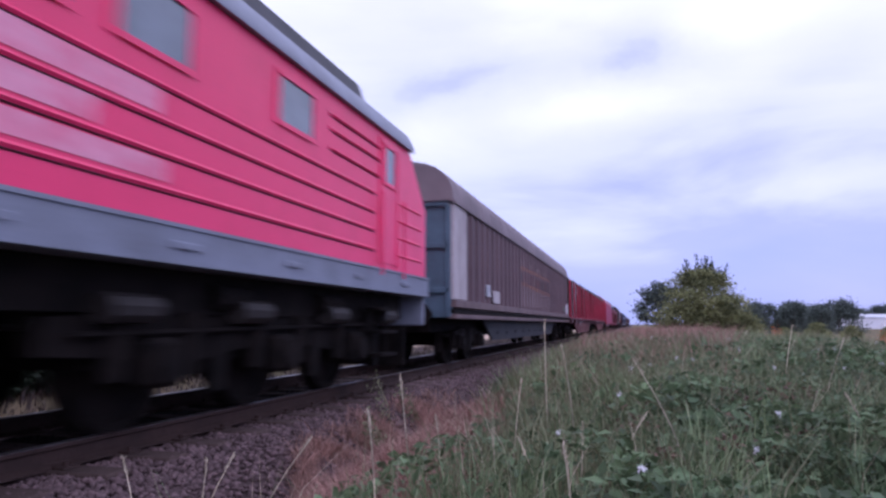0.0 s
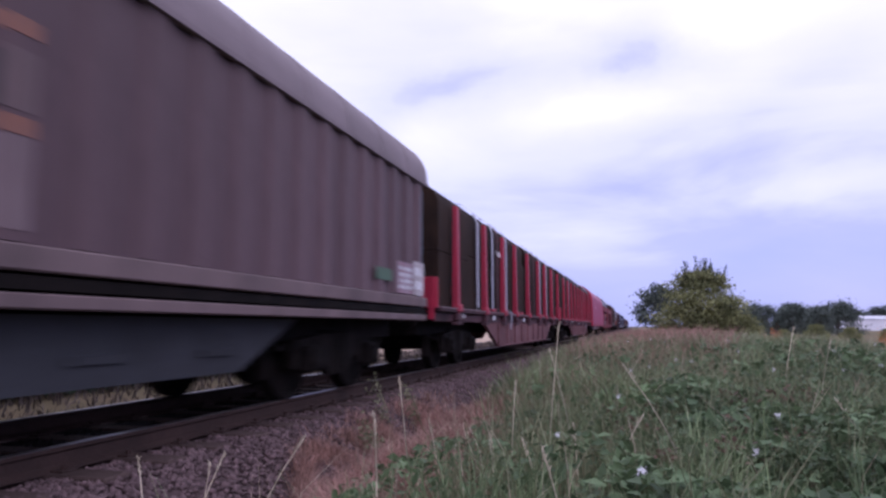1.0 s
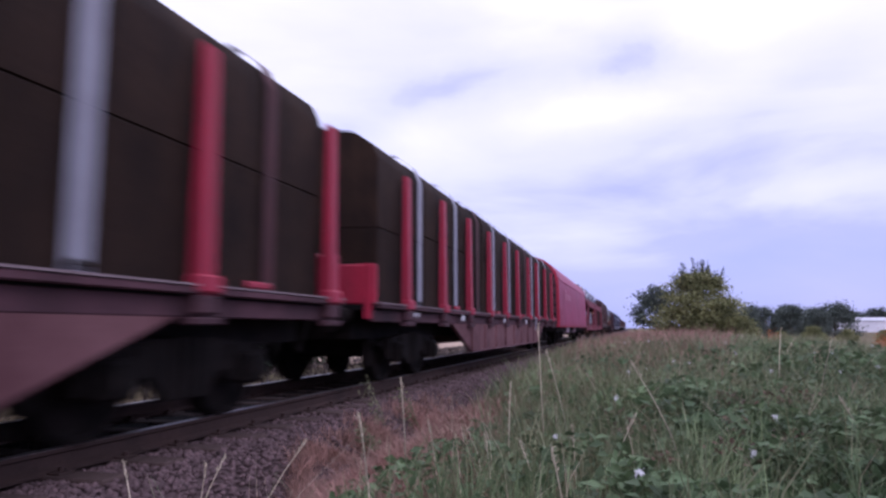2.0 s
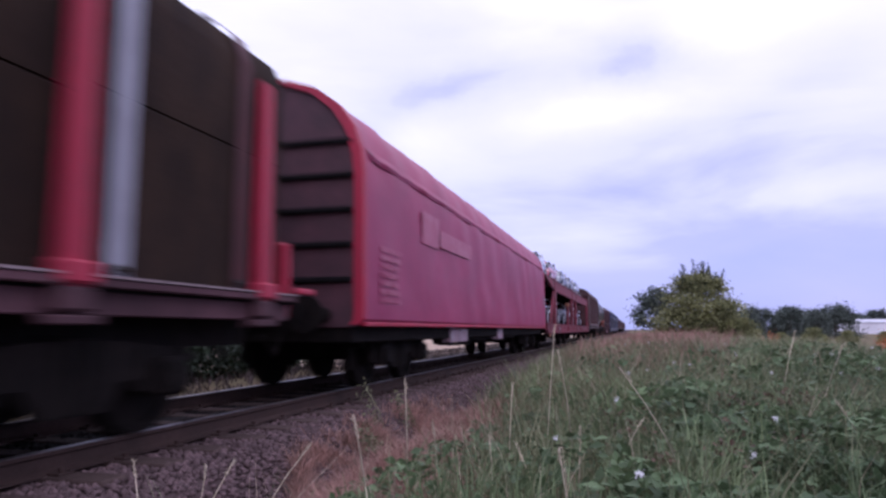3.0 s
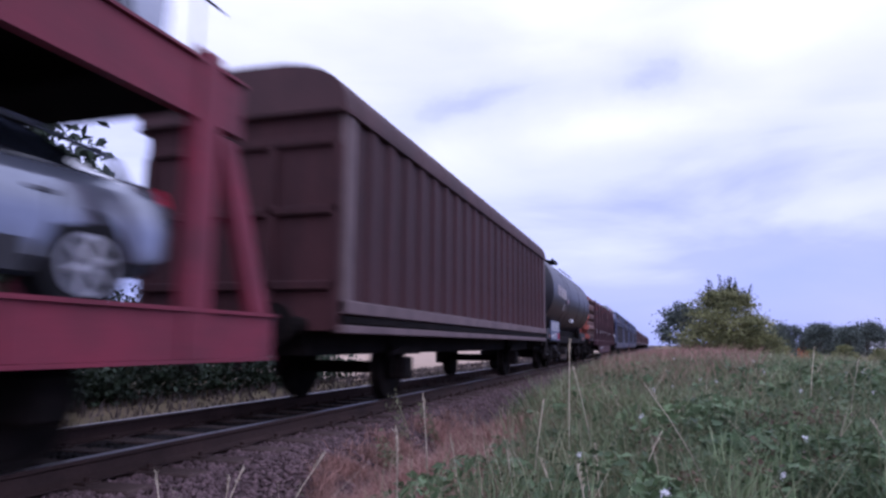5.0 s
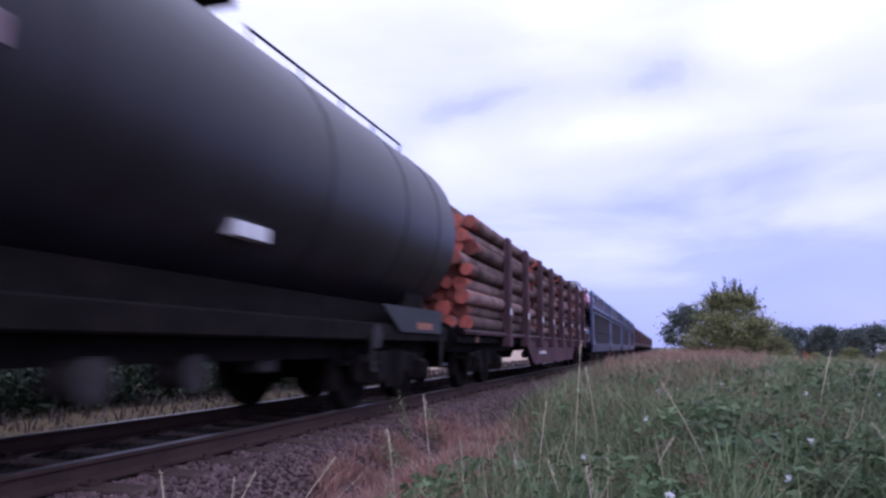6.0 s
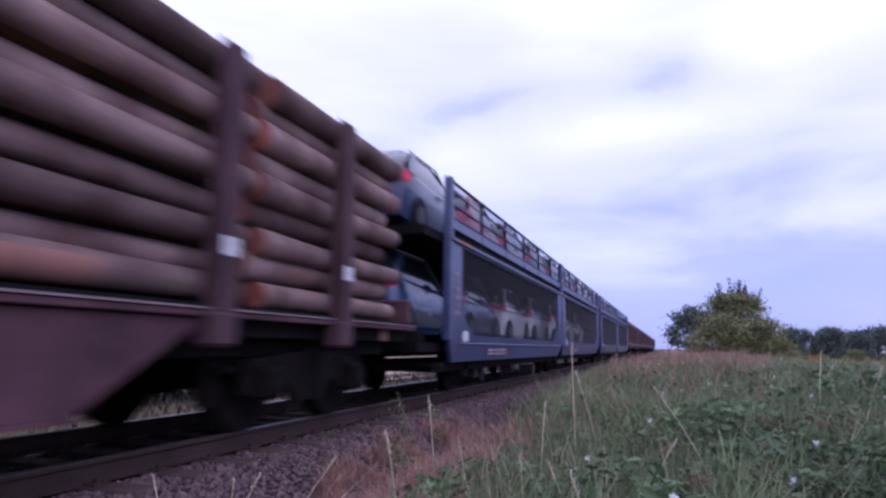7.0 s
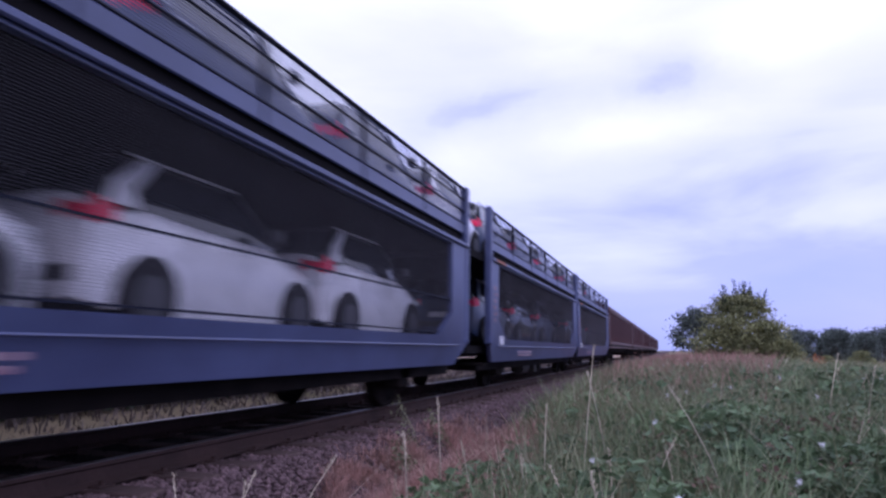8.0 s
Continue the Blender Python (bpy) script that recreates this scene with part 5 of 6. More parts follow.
    part("side_girder", bm, UNDER, t)
    for y in (4.8, 5.5, 9.55):
        boxes("equipment_box", PLATE, t, (1.09, 1.30, y, y + .6, .62, .90), label="pale grey equipment box", bevel=.02)
    brake_gear(t, 4.2, L - 4.2, 94, z=.70)
    for y in (2.5, L - 2.5):
        bogie(t, y)
    bars(t, TARPMARK, 1.435, .6, 1.2, .75, .8, 7, 21, name="marking", label="faded white lines of small print")
    boxes("faded_marking", TARPMARK, t, (1.43, 1.437, 2.45, 3.4, 2.25, 2.78), (1.43, 1.437, 3.5, 5.95, 2.30, 2.60), label="faded pale lettering block")
    boxes("label_plate", PLATE, t, (1.435, 1.442, L - .7, L - .4, 1.75, 2.1))
    buffers(t, .1, -1)
    buffers(t, L - .1, 1)
    return t


# ---- motor cars carried ----
CARS = {}


def car_model(paint, film=False, hatch=False):
    """A hatchback 4.5 m long, or with hatch a city car of 3.35 m; its nose at y = 0; built once for each paint."""
    t = new("passenger_car")
    K, W = (3.35 / 4.6, .94) if hatch else (0.975, 1.0)
    st = [(0, .30, .56, .62), (.06, .24, .66, .76), (.35, .20, .74, .84), (.9, .20, .84, .885), (1.55, .20, .93, .90), (2.3, .20, .96, .90), (3.2, .20, .98, .90), (3.9, .22, 1.02, .885), (4.35, .28, 1.03, .84), (4.56, .34, 1.0, .78), (4.6, .42, .80, .70)]
    st = [(y * K, a - (.06 if hatch else 0), b + (.04 if hatch else 0), w * (.93 if hatch else 1)) for y, a, b, w in st]
    tuck = .93 if hatch else .8
    bm = bmesh.new()
    rings = []
    for y, z0, z1, w in st:
        m = (z0 + z1) / 2
        rings.append([(w * tuck, y, z0), (w * .97, y, z0 + .12), (w, y, m), (w * .985, y, z1 - .15), (w * .93, y, z1 - .055), (w * .84, y, z1 - .005), (w * .5, y, z1 + .025), (-w * .5, y, z1 + .025), (-w * .84, y, z1 - .005), (-w * .93, y, z1 - .055),
                      (-w * .985, y, z1 - .15), (-w, y, m), (-w * .97, y, z0 + .12), (-w * tuck, y, z0)])
    loft(bm, rings)
    part("body", bm, paint, t)
    # glasshouse, then the roof skin over it
    back = 4.5 if hatch else 4.05
    cab = [(1.25, .93, .72, .72), (1.75, 1.17, .78, .70), (2.10, 1.36, .79, .62), (2.5, 1.43, .79, .60), (3.0, 1.43, .79, .60), (3.75, 1.38, .78, .60), (back - .22, 1.20, .76, .64), (back, 1.02, .70, .68)]
    if not hatch:
        cab = [(1.25, .93, .72, .72), (1.75, 1.11, .78, .70), (2.15, 1.26, .79, .62), (2.5, 1.32, .79, .60), (2.95, 1.32, .79, .60), (3.35, 1.25, .78, .60), (3.8, 1.10, .76, .64), (back, 1.0, .70, .68)]
    else:
        cab = cab[:5] + [(3.95, 1.37, .78, .62), (4.38, 1.20, .77, .66), (4.56, 1.02, .74, .70)]
    rise = .07 if hatch else 0
    cab = [((y - .35) * K + .35 * (.6 if hatch else 1) if y < 2 else y * K, z + rise * (z > 1), b, w) for y, z, b, w in cab]
    bm = bmesh.new()
    loft(bm, [[(b, y, .90), (b * .985 + .01, y, .98), (w, y, z - .03), (w * .8, y, z), (-w * .8, y, z), (-w, y, z - .03), (-b * .985 - .01, y, .98), (-b, y, .90)] for y, z, b, w in [(c[0], max(c[1], 1.0), c[2], c[3]) for c in cab]])
    glass = part("glasshouse", bm, GLASS, t, "dark tinted windows")
    bm = bmesh.new()
    loft(bm, [[(w + .015, y, z - .05), (w * .82, y, z + .012), (-w * .82, y, z + .012), (-w - .015, y, z - .05)] for y, z, b, w in cab[2:6]])
    part("roof", bm, FILM if film else GLASS if hatch else paint, t, "dark glass roof" if hatch else "")
    pa, pb, pc, pd = cab[0], cab[2], cab[5], cab[7]
    for s in (-1, 1):
        for p, q, m, k in (((s * .75, pa[0], .94), (s * .645, pb[0], pb[1]), BLACKMARK, .022), ((s * .645, pb[0], pb[1]), (s * .64, pc[0], pc[1]), paint, .013 if hatch else .024)):
            bm = bmesh.new()
            tube(bm, p, q, k, 6)
            part("pillar", bm, m, t)
        bm = bmesh.new()
        fwd = .26 if hatch else .16
        lead = .10 if hatch else 0
        a = [(s * .655, pc[0] - fwd * .6 - lead, pc[1] - .03), (s * .655, pc[0] - lead, pc[1] - .02), (s * .75, pd[0] - .12 - lead * .3, 1.16), (s * .78, pd[0] + .02 - lead, .98), (s * .80, pd[0] - fwd - lead, .98), (s * .74, pd[0] - fwd - lead * 1.2, 1.14)]
        loft(bm, [a, [(x + s * .02, y, z) for x, y, z in a]])
        part("rear_pillar", bm, paint, t)
    if film:
        bm = bmesh.new()
        loft(bm, [[(.72, .45, .80), (-.72, .45, .80), (-.72, .45, .785), (.72, .45, .785)], [(.76, 1.15, .935), (-.76, 1.15, .935), (-.76, 1.15, .90), (.76, 1.15, .90)]])
        part("bonnet_film", bm, FILM, t, "white protective film on the bonnet")
        boxes("side_film", FILM, t, (.897, .904, 2.0, 2.45, .68, .80))
    for y in ((.58, 2.78) if hatch else (.85, 3.52)):
        for s in (-1, 1):
            bm = bmesh.new()
            tube(bm, (s * .60, y, .32), (s * .899 * W, y, .33), .31 if hatch else .37, 20)
            part("wheel_arch", bm, TYRE, t)
            bm = bmesh.new()
            tube(bm, (s * .62, y, .30), (s * .905 * W, y, .30), .275 if hatch else .295, 20)
            wh = part("wheel", bm, TYRE, t)
            bm = bmesh.new()
            if hatch:
                tube(bm, (s * .9 * W, y, .30), (s * .913 * W, y, .30), .185, 16)
            else:
                hoop = [[(s * xx, y + math.cos(q) * rr, .30 + math.sin(q) * rr) for xx, rr in ((.90, .225), (.915, .225), (.915, .19), (.90, .19))] for q in [2 * math.pi * i / 18 for i in range(19)]]
                loft(bm, hoop, caps=False)
                tube(bm, (s * .90, y, .30), (s * .918, y, .30), .05, 8)
                for i in range(6):
                    q = 2 * math.pi * i / 6 + .3
                    tube(bm, (s * .91, y + math.cos(q) * .04, .30 + math.sin(q) * .04), (s * .91, y + math.cos(q) * .195, .30 + math.sin(q) * .195), .030, 5, .022)
            part("rim", bm, DARKRIM if hatch else RIM, wh, "" if hatch else "bright alloy rim")
    E = 4.6 * K + .005
    for s in (-1, 1):
        bm = bmesh.new()
        tube(bm, (s * .52, .03, .60), (s * .76, .20, .66), .075, 8, .05)
        part("headlight", bm, LAMPCLEAR, t)
        bm = bmesh.new()
        loft(bm, [[(s * .45, E - .01, .82), (s * .45, E + .005, .93), (s * .45, E - .04, 1.03)], [(s * .74, E - .03, .82), (s * .745, E - .02, .93), (s * .74, E - .07, 1.03)], [(s * .80, E - .20, .85), (s * .805, E - .20, .93), (s * .79, E - .22, 1.01)]])
        part("tail_light", bm, LAMPRED, t)
        bm = bmesh.new()
        box(bm, min(s * .9, s * 1.02), max(s * .9, s * 1.02), 1.62 * K, 1.62 * K + .15, .95, 1.09, bevel=.03)
        part("side_mirror", bm, FILM if film else BLACKMARK, t)
    boxes("grille", BLACKMARK, t, (-.38, .38, -.012, .06, .36, .50), (-.55, .55, -.005, .06, .30, .35))
    boxes("bumper", BLACKMARK, t, (-.62, .62, E - .05, E + .01, .40, .52))
    boxes("number_plate", WHITE, t, (-.26, .26, E - .02, E + .008, .60, .71))
    for s in (-1, 1):
        x = s * .895 * W
        if not hatch:
            boxes("door_sill", BLACKMARK, t, (x - .012, x + .012, 1.3 * K, 3.1 * K, .21, .42))
            for y in (1.42, 2.42, 3.28):
                boxes("door_gap", BLACKMARK, t, (x - .010, x + .006, y * K, y * K + .012, .44, .80))
            for y in (2.22, 3.10):
                boxes("door_handle", BLACKMARK, t, (x - .01, x + .016, y * K, y * K + .16, .735, .765), bevel=.006)
            bm = bmesh.new()
            tube(bm, (s * .785, 2.42 * K, .97), (s * .665, 2.5 * K, cab[3][1] - .03), .02, 6)
            part("pillar", bm, BLACKMARK, t)
    return t


COLOUR_WORDS = {"navy": "dark navy", "silver": "silver", "slate": "slate blue", "red": "bright red", "blue": "mid blue", "white": "white"}


def put_car(colour, start, height, film=False, turned=False, hatch=False):
    """A car on a deck; start is its end towards the front of the train. turned: its tail leads."""
    key = (colour, film, hatch)
    spin = 180 if turned else 0
    at = start + ((3.35 if hatch else 4.5) if turned else 0)
    if key not in CARS:
        ob = CARS[key] = car_model(PAINTS[colour], film, hatch)
        tagged(ob, f"new {COLOUR_WORDS[colour]} " + ("hatchback with white protective film" if film else "small city car on a carrier deck"), "car", "cars on the carriers")
    else:
        ob = copy_thing(CARS[key], pose(0, 0, 0))
    ob.matrix_basis = pose(TRACK_X, at, height, 0, 0, spin)
    MOVERS.append((ob, at, 0.0, height, spin))
    return ob


def open_carrier(start, L):
    """Red double-deck car carrier with open sides."""
    t = thing("open_car_carrier", start, "dull red open double-deck car carrying wagon", "car carrier")
    side = [(.85, .74), (.65, .86), (.65, 1.08), (L - .3, 1.08), (L - .3, .74)]
    bm = bmesh.new()
    for x0, x1 in ((1.28, 1.38), (-1.38, -1.28)):
        side_plate(bm, side, x0, x1)
    part("lower_girder", bm, CARRED, t)
    boxes("lower_flange", CARRED, t, (1.22, 1.41, .65, L - .3, 1.085, 1.115), (1.22, 1.40, .85, L - .3, .71, .738))
    boxes("lower_deck", DARKIN, t, (-1.28, 1.28, .3, L - .3, .98, 1.08))
    bm = bmesh.new()
    for x0, x1 in ((1.28, 1.37), (-1.37, -1.28)):
        side_plate(bm, [(.2, 3.02), (.2, 3.06), (3.2, 3.0), (L - .9, 3.0), (L - .9, 2.56), (4.2, 2.56), (2.6, 2.68)], x0, x1)
    part("upper_girder", bm, CARRED, t)
    boxes("upper_flange", CARRED, t, (1.22, 1.40, 3.0, L - .9, 3.005, 3.03))
    boxes("upper_deck", DARKIN, t, (-1.28, 1.28, .6, L - .9, 2.84, 2.96))
    for i in range(11):
        boxes("cross_member", DARKIN, t, (-1.27, 1.27, 1.6 + i * 2.3, 1.7 + i * 2.3, 2.62, 2.838))
    for y, w in ((3.75, .22), (12.6, .21), (15.2, .15), (L - 1.35, .13)):
        for s in (-1, 1):
            x0, x1 = (1.25, 1.40) if s > 0 else (-1.40, -1.25)
            p = boxes("post", CARRED, t, (x0, x1, y - w, y + w, .72, 3.12), bevel=.02)
            if w > .2:
                for k in range(9):
                    z = 1.18 + k * .15
                    boxes("step_plate", PLATE, p, (x0 - .004, x1 + .012, y - .20, y + .26, z, z + .035), label="worn pale step plate")
    for s in (-1, 1):
        bm = bmesh.new()
        x0, x1 = (1.27, 1.36) if s > 0 else (-1.36, -1.27)
        side_plate(bm, [(2.0, 1.12), (2.3, 1.12), (3.85, 2.6), (3.6, 2.6)], x0, x1)
        part("brace", bm, CARRED, t)
        bm = bmesh.new()
        side_plate(bm, [(L - 1.15, 2.5), (L - .95, 2.5), (L - .35, 1.12), (L - .6, 1.12)], x0, x1)
        part("brace", bm, CARRED, t)
    bm = bmesh.new()
    for k in range(10):
        tube(bm, (1.34, 1.0 + k * 2.7, 3.0), (1.34, 1.0 + k * 2.7, 3.56), .012, 5)
    part("wire_post", bm, UNDER, t)
    bm = bmesh.new()
    tube(bm, (1.34, .9, 3.54), (1.34, L - 1.2, 3.54), .012, 5)
    part("safety_wire", bm, UNDER, t)
    for k in range(17):
        y = 1.6 + k * 1.48
        boxes("girder_rib", CARRED, t, (1.382, 1.398, y, y + .07, .745, 1.08))
    for y in (9.3, 18.2):
        boxes("equipment_box", CARRED, t, (1.39, 1.44, y, y + .45, .80, 1.0), label="small box on the girder", bevel=.01)
    boxes("warning_plate", ORANGE, t, (1.33, 1.37, 1.54, 1.94, .57, .71), label="orange plate hung under the girder", bevel=.008)
    w = boxes("winch_post", CARRED, t, (1.20, 1.34, 10.55, 10.85, 1.1, 2.06), label="short red post on the lower deck", bevel=.02)
    boxes("winch_box", ORANGE, w, (1.16, 1.36, 10.40, 10.82, 2.062, 2.27), label="rusty orange box on the post", bevel=.03)
    for k in (5.2, 16.4, 20.1, 22.7):
        boxes("label_plate", PLATE, t, (1.382, 1.387, k, k + .5, .86, .95))
    boxes("underframe", UNDER, t, (-.85, .85, .5, L - .5, .70, .975))
    for y in (2.3, 13.6, L - 2.3):
        single_axle(t, y)
    single_axle(t, 10.6)
    brake_gear(t, 4.0, 9.5, 95, z=.66)
    brake_gear(t, 15.2, L - 4.0, 96, z=.66)
    buffers(t, .3, -1)
    buffers(t, L - .3, 1)
    low = [("navy", 1.2), ("navy", 5.95), ("slate", 11.4), ("navy", 16.1), ("silver", 21.35)]
    up = [("silver", 0.7), ("red", 5.4), ("slate", 11.3), ("slate", 16.25), ("silver", 21.2)]
    for c, y in low:
        put_car(c, start + y, 1.085, film=True)
    for c, y in up:
        put_car(c, start + y, 2.965, film=(c != "red"))
    return t


# ---- tank wagon ----
def tank_wagon(start, L):
    t = thing("tank_wagon", start, "black bogie tank wagon with a dull glossy shell", "tank wagon")
    r, zc = 1.43, 2.68
    bm = bmesh.new()
    rings = []
    y0, y1 = .25, L - .08
    for y, k in [(y0, .05), (y0 + .06, .45), (y0 + .16, .74), (y0 + .30, .92), (y0 + .48, 1.0), (y1 - .48, 1.0), (y1 - .30, .92), (y1 - .16, .74), (y1 - .06, .45), (y1, .05)]:
        rings.append([(math.cos(a) * r * k, y, zc + math.sin(a) * r * k) for a in [2 * math.pi * i / 40 for i in range(40)]])
    loft(bm, rings)
    shell = part("tank_shell", bm, TANK, t)
    for y in (3.9, 5.1, 8.4, 10.6, 12.0):
        bm = bmesh.new()
        loft(bm, [[(math.cos(a) * (r + .008), yy, zc + math.sin(a) * (r + .008)) for a in [2 * math.pi * i / 40 for i in range(40)]] for yy in (y, y + .06)])
        part("weld_band", bm, TANK, shell)
    bm = bmesh.new()
    tube(bm, (0, 6.95, 4.1), (0, 6.95, 4.36), .3, 14)
    tube(bm, (0, 6.95, 4.36), (0, 6.95, 4.41), .34, 14)
    part("manhole", bm, TANK, t)
    boxes("walkway", UNDER, t, (-.6, .6, 6.2, 7.7, 4.27, 4.31), (.55, .60, 6.2, 7.7, 4.31, 4.38))
    bm = bmesh.new()
    for s in (-1, 1):
        tube(bm, (s * .62, 7.9, 4.14), (s * .62, 12.3, 4.14), .018, 6)
        for k in range(5):
            tube(bm, (s * .62, 7.95 + k * 1.08, 3.93), (s * .62, 7.95 + k * 1.08, 4.14), .014, 5)
    part("walkway_rail", bm, UNDER, t)
    boxes("frame", UNDER, t, (-1.15, 1.15, .1, L - .1, .92, 1.15), bevel=.02)
    for y in (.8, L - 1.9):
        for s in (-1, 1):
            bm = bmesh.new()
            side_plate(bm, [(y, 1.15), (y + 1.1, 1.15), (y + .9, 1.75), (y + .2, 1.75)], s * .95 - .05, s * .95 + .05)
            part("saddle", bm, UNDER, t)
    for s in (-1, 1):
        for y0, way in ((L - .35, -1), (.45, 1)):
            bm = bmesh.new()
            side_plate(bm, [(y0 + way * .2, 1.05), (y0 + way * 2.0, 1.05), (y0 + way * 2.7, 1.40), (y0 + way * .2, 1.42)], s * 1.17 - .02, s * 1.17 + .02)
            sp = part("saddle_plate", bm, SLATE, t, "dull grey saddle side plate")
            boxes("plate_label", ORANGE, sp, (s * 1.192 - .003, s * 1.192 + .003, y0 + way * 1.0 - .35, y0 + way * 1.0 + .35, 1.10, 1.20))
    for y in (.5, 3.3, 10.1, L - .5):
        bm = bmesh.new()
        tube(bm, (1.17, y, 1.0), (1.17, y, .55), .03, 6)
        tube(bm, (1.17, y, .55), (1.17, y + .3, .55), .03, 6)
        part("foot_step", bm, GEAR, t)
    p = boxes("data_panel", TANKBLUE, t, (1.20, 1.235, 1.25, 3.3, 1.0, 1.68), label="blue-grey data panel with white lines", bevel=.008)
    bars(p, WHITE, 1.23, 1.35, 1.32, 1.8, .32, 4, 31)
    bars(p, WHITE, 1.23, 1.35, 1.05, .55, .20, 1, 33)
    bars(p, WHITE, 1.23, 2.05, 1.05, .5, .22, 2, 34)
    boxes("red_square", LAMPRED, p, (1.236, 1.243, 2.88, 3.2, 1.05, 1.25))
    # Solid dark block for the centre beams and the shade under the tank.
    boxes("underframe", UNDER, t, (-.8, .8, .3, L - .3, .70, 1.45))
    # worn block letters painted on the shell
    for a, b, z0, z1 in ((1.78, 2.05, 2.56, 2.92), (2.12, 2.38, 2.54, 2.92), (2.62, 2.95, 2.52, 2.90), (3.05, 3.2, 2.52, 2.88), (3.28, 3.55, 2.50, 2.88), (3.62, 3.90, 2.50, 2.86), (3.6, 3.85, 2.12, 2.34)):
        bm = bmesh.new()
        rows = []
        for y in (a, b):
            q0, q1 = math.asin((z0 - zc) / r), math.asin((z1 - zc) / r)
            rows.append([(math.cos(q) * (r + d), y, zc + math.sin(q) * (r + d)) for q, d in ((q0, .003), (q0, .008), ((q0 + q1) / 2, .008), (q1, .008), (q1, .003), ((q0 + q1) / 2, .003))])
        loft(bm, rows)
        part("worn_letter", bm, PALE, shell, "worn white painted letter block")
    boxes("label_plate", WHITE, t, (1.12, 1.25, 7.0, 7.5, 1.78, 1.91))
    boxes("label_plate", PLATE, t, (1.38, 1.44, 4.3, 4.6, 2.40, 2.58))
    brake_gear(t, 3.7, L - 3.7, 91, z=.62)
    brake_gear(t, .5, 3.4, 92, z=.98)
    brake_gear(t, L - 3.4, L - .5, 93, z=.98)
    for y in (2.2, L - 2.2):
        bogie(t, y)
    buffers(t, .1, -1)
    buffers(t, L - .1, 1)
    return t


# ---- log wagon ----
def log_wagon(start, L):
    t = thing("log_wagon", start, "dusty brown bogie stake wagon for logs", "freight wagon")
    DUSTY = LOGRED
    boxes("floor", DARKIN, t, (-1.28, 1.28, .1, L - .1, 1.08, 1.18))
    # Near-black sole bar: shade under the floor rim is put into its colour.
    boxes("sole_bar", UNDER, t, (1.10, 1.17, .1, L - .1, .92, 1.08), (-1.17, -1.10, .1, L - .1, .92, 1.08), bevel=.01)
    boxes("floor_rim", DUSTY, t, (1.17, 1.32, .1, L - .1, 1.07, 1.125), (-1.32, -1.17, .1, L - .1, 1.07, 1.125), bevel=.01)
    boxes("floor_edge", WORNPAINT, t, (1.26, 1.335, .1, L - .1, 1.13, 1.145))
    bm = bmesh.new()
    for x0, x1 in ((1.18, 1.26), (-1.26, -1.18)):
        bm = bmesh.new()
        side_plate(bm, [(5.8, 1.06), (L - 4.6, 1.06), (L - 5.8, .42), (7.15, .42)], x0, x1)
        part("side_girder", bm, DUSTY, t)
    boxes("girder_flange", DUSTY, t, (1.16, 1.31, 7.15, L - 5.8, .39, .418))
    STAKE = surface("dusty_stake_steel", (0.095, 0.050, 0.060), 0.75, second=(.045, .025, .030), streak=.4, spec=.2)
    bm = bmesh.new()
    prism(bm, [(1.24, .95), (1.42, .95), (1.40, 3.28), (1.32, 3.33), (1.28, 3.28)], -.10, .10)
    box(bm, 1.2, 1.43, -.14, .14, .84, 1.12, bevel=.03)
    me = finish("stake", bm, STAKE)
    bm = bmesh.new()
    box(bm, 1.408, 1.42, -.09, .09, 1.55, 1.70)
    pl = finish("stake_plate", bm, WHITE)
    for y in (3.5, 5.65, 7.8, 9.95, 12.1, 14.4, 16.75, 18.85):
        s = shared("stake", me, t, pose(0, y, 0))
        shared("stake_plate", pl, s)
        shared("stake", me, t, pose(0, y, 0, 0, 0, 180))
    for y in (2.5, L - 2.5):
        bogie(t, y)
    for y in (1.3, L - 1.0):
        boxes("orange_label", ORANGE, t, (1.172, 1.18, y, y + .25, .93, 1.06))
    boxes("underframe", UNDER, t, (-.9, .9, .3, L - .3, .75, 1.07))
    bars(t, WHITE, 1.262, 8.0, .62, 1.2, .14, 1, 43)
    boxes("headboard", DUSTY, t, (-1.25, 1.25, L - .2, L - .1, 1.1, 1.5), bevel=.02)
    buffers(t, .1, -1)
    buffers(t, L - .1, 1)
    for k, (a, b) in enumerate(((.35, 7.72), (7.8, 12.05), (12.15, 17.3), (17.4, 20.75))):
        log_stack(start + a, b - a, 50 + k, k == 0)
    return t


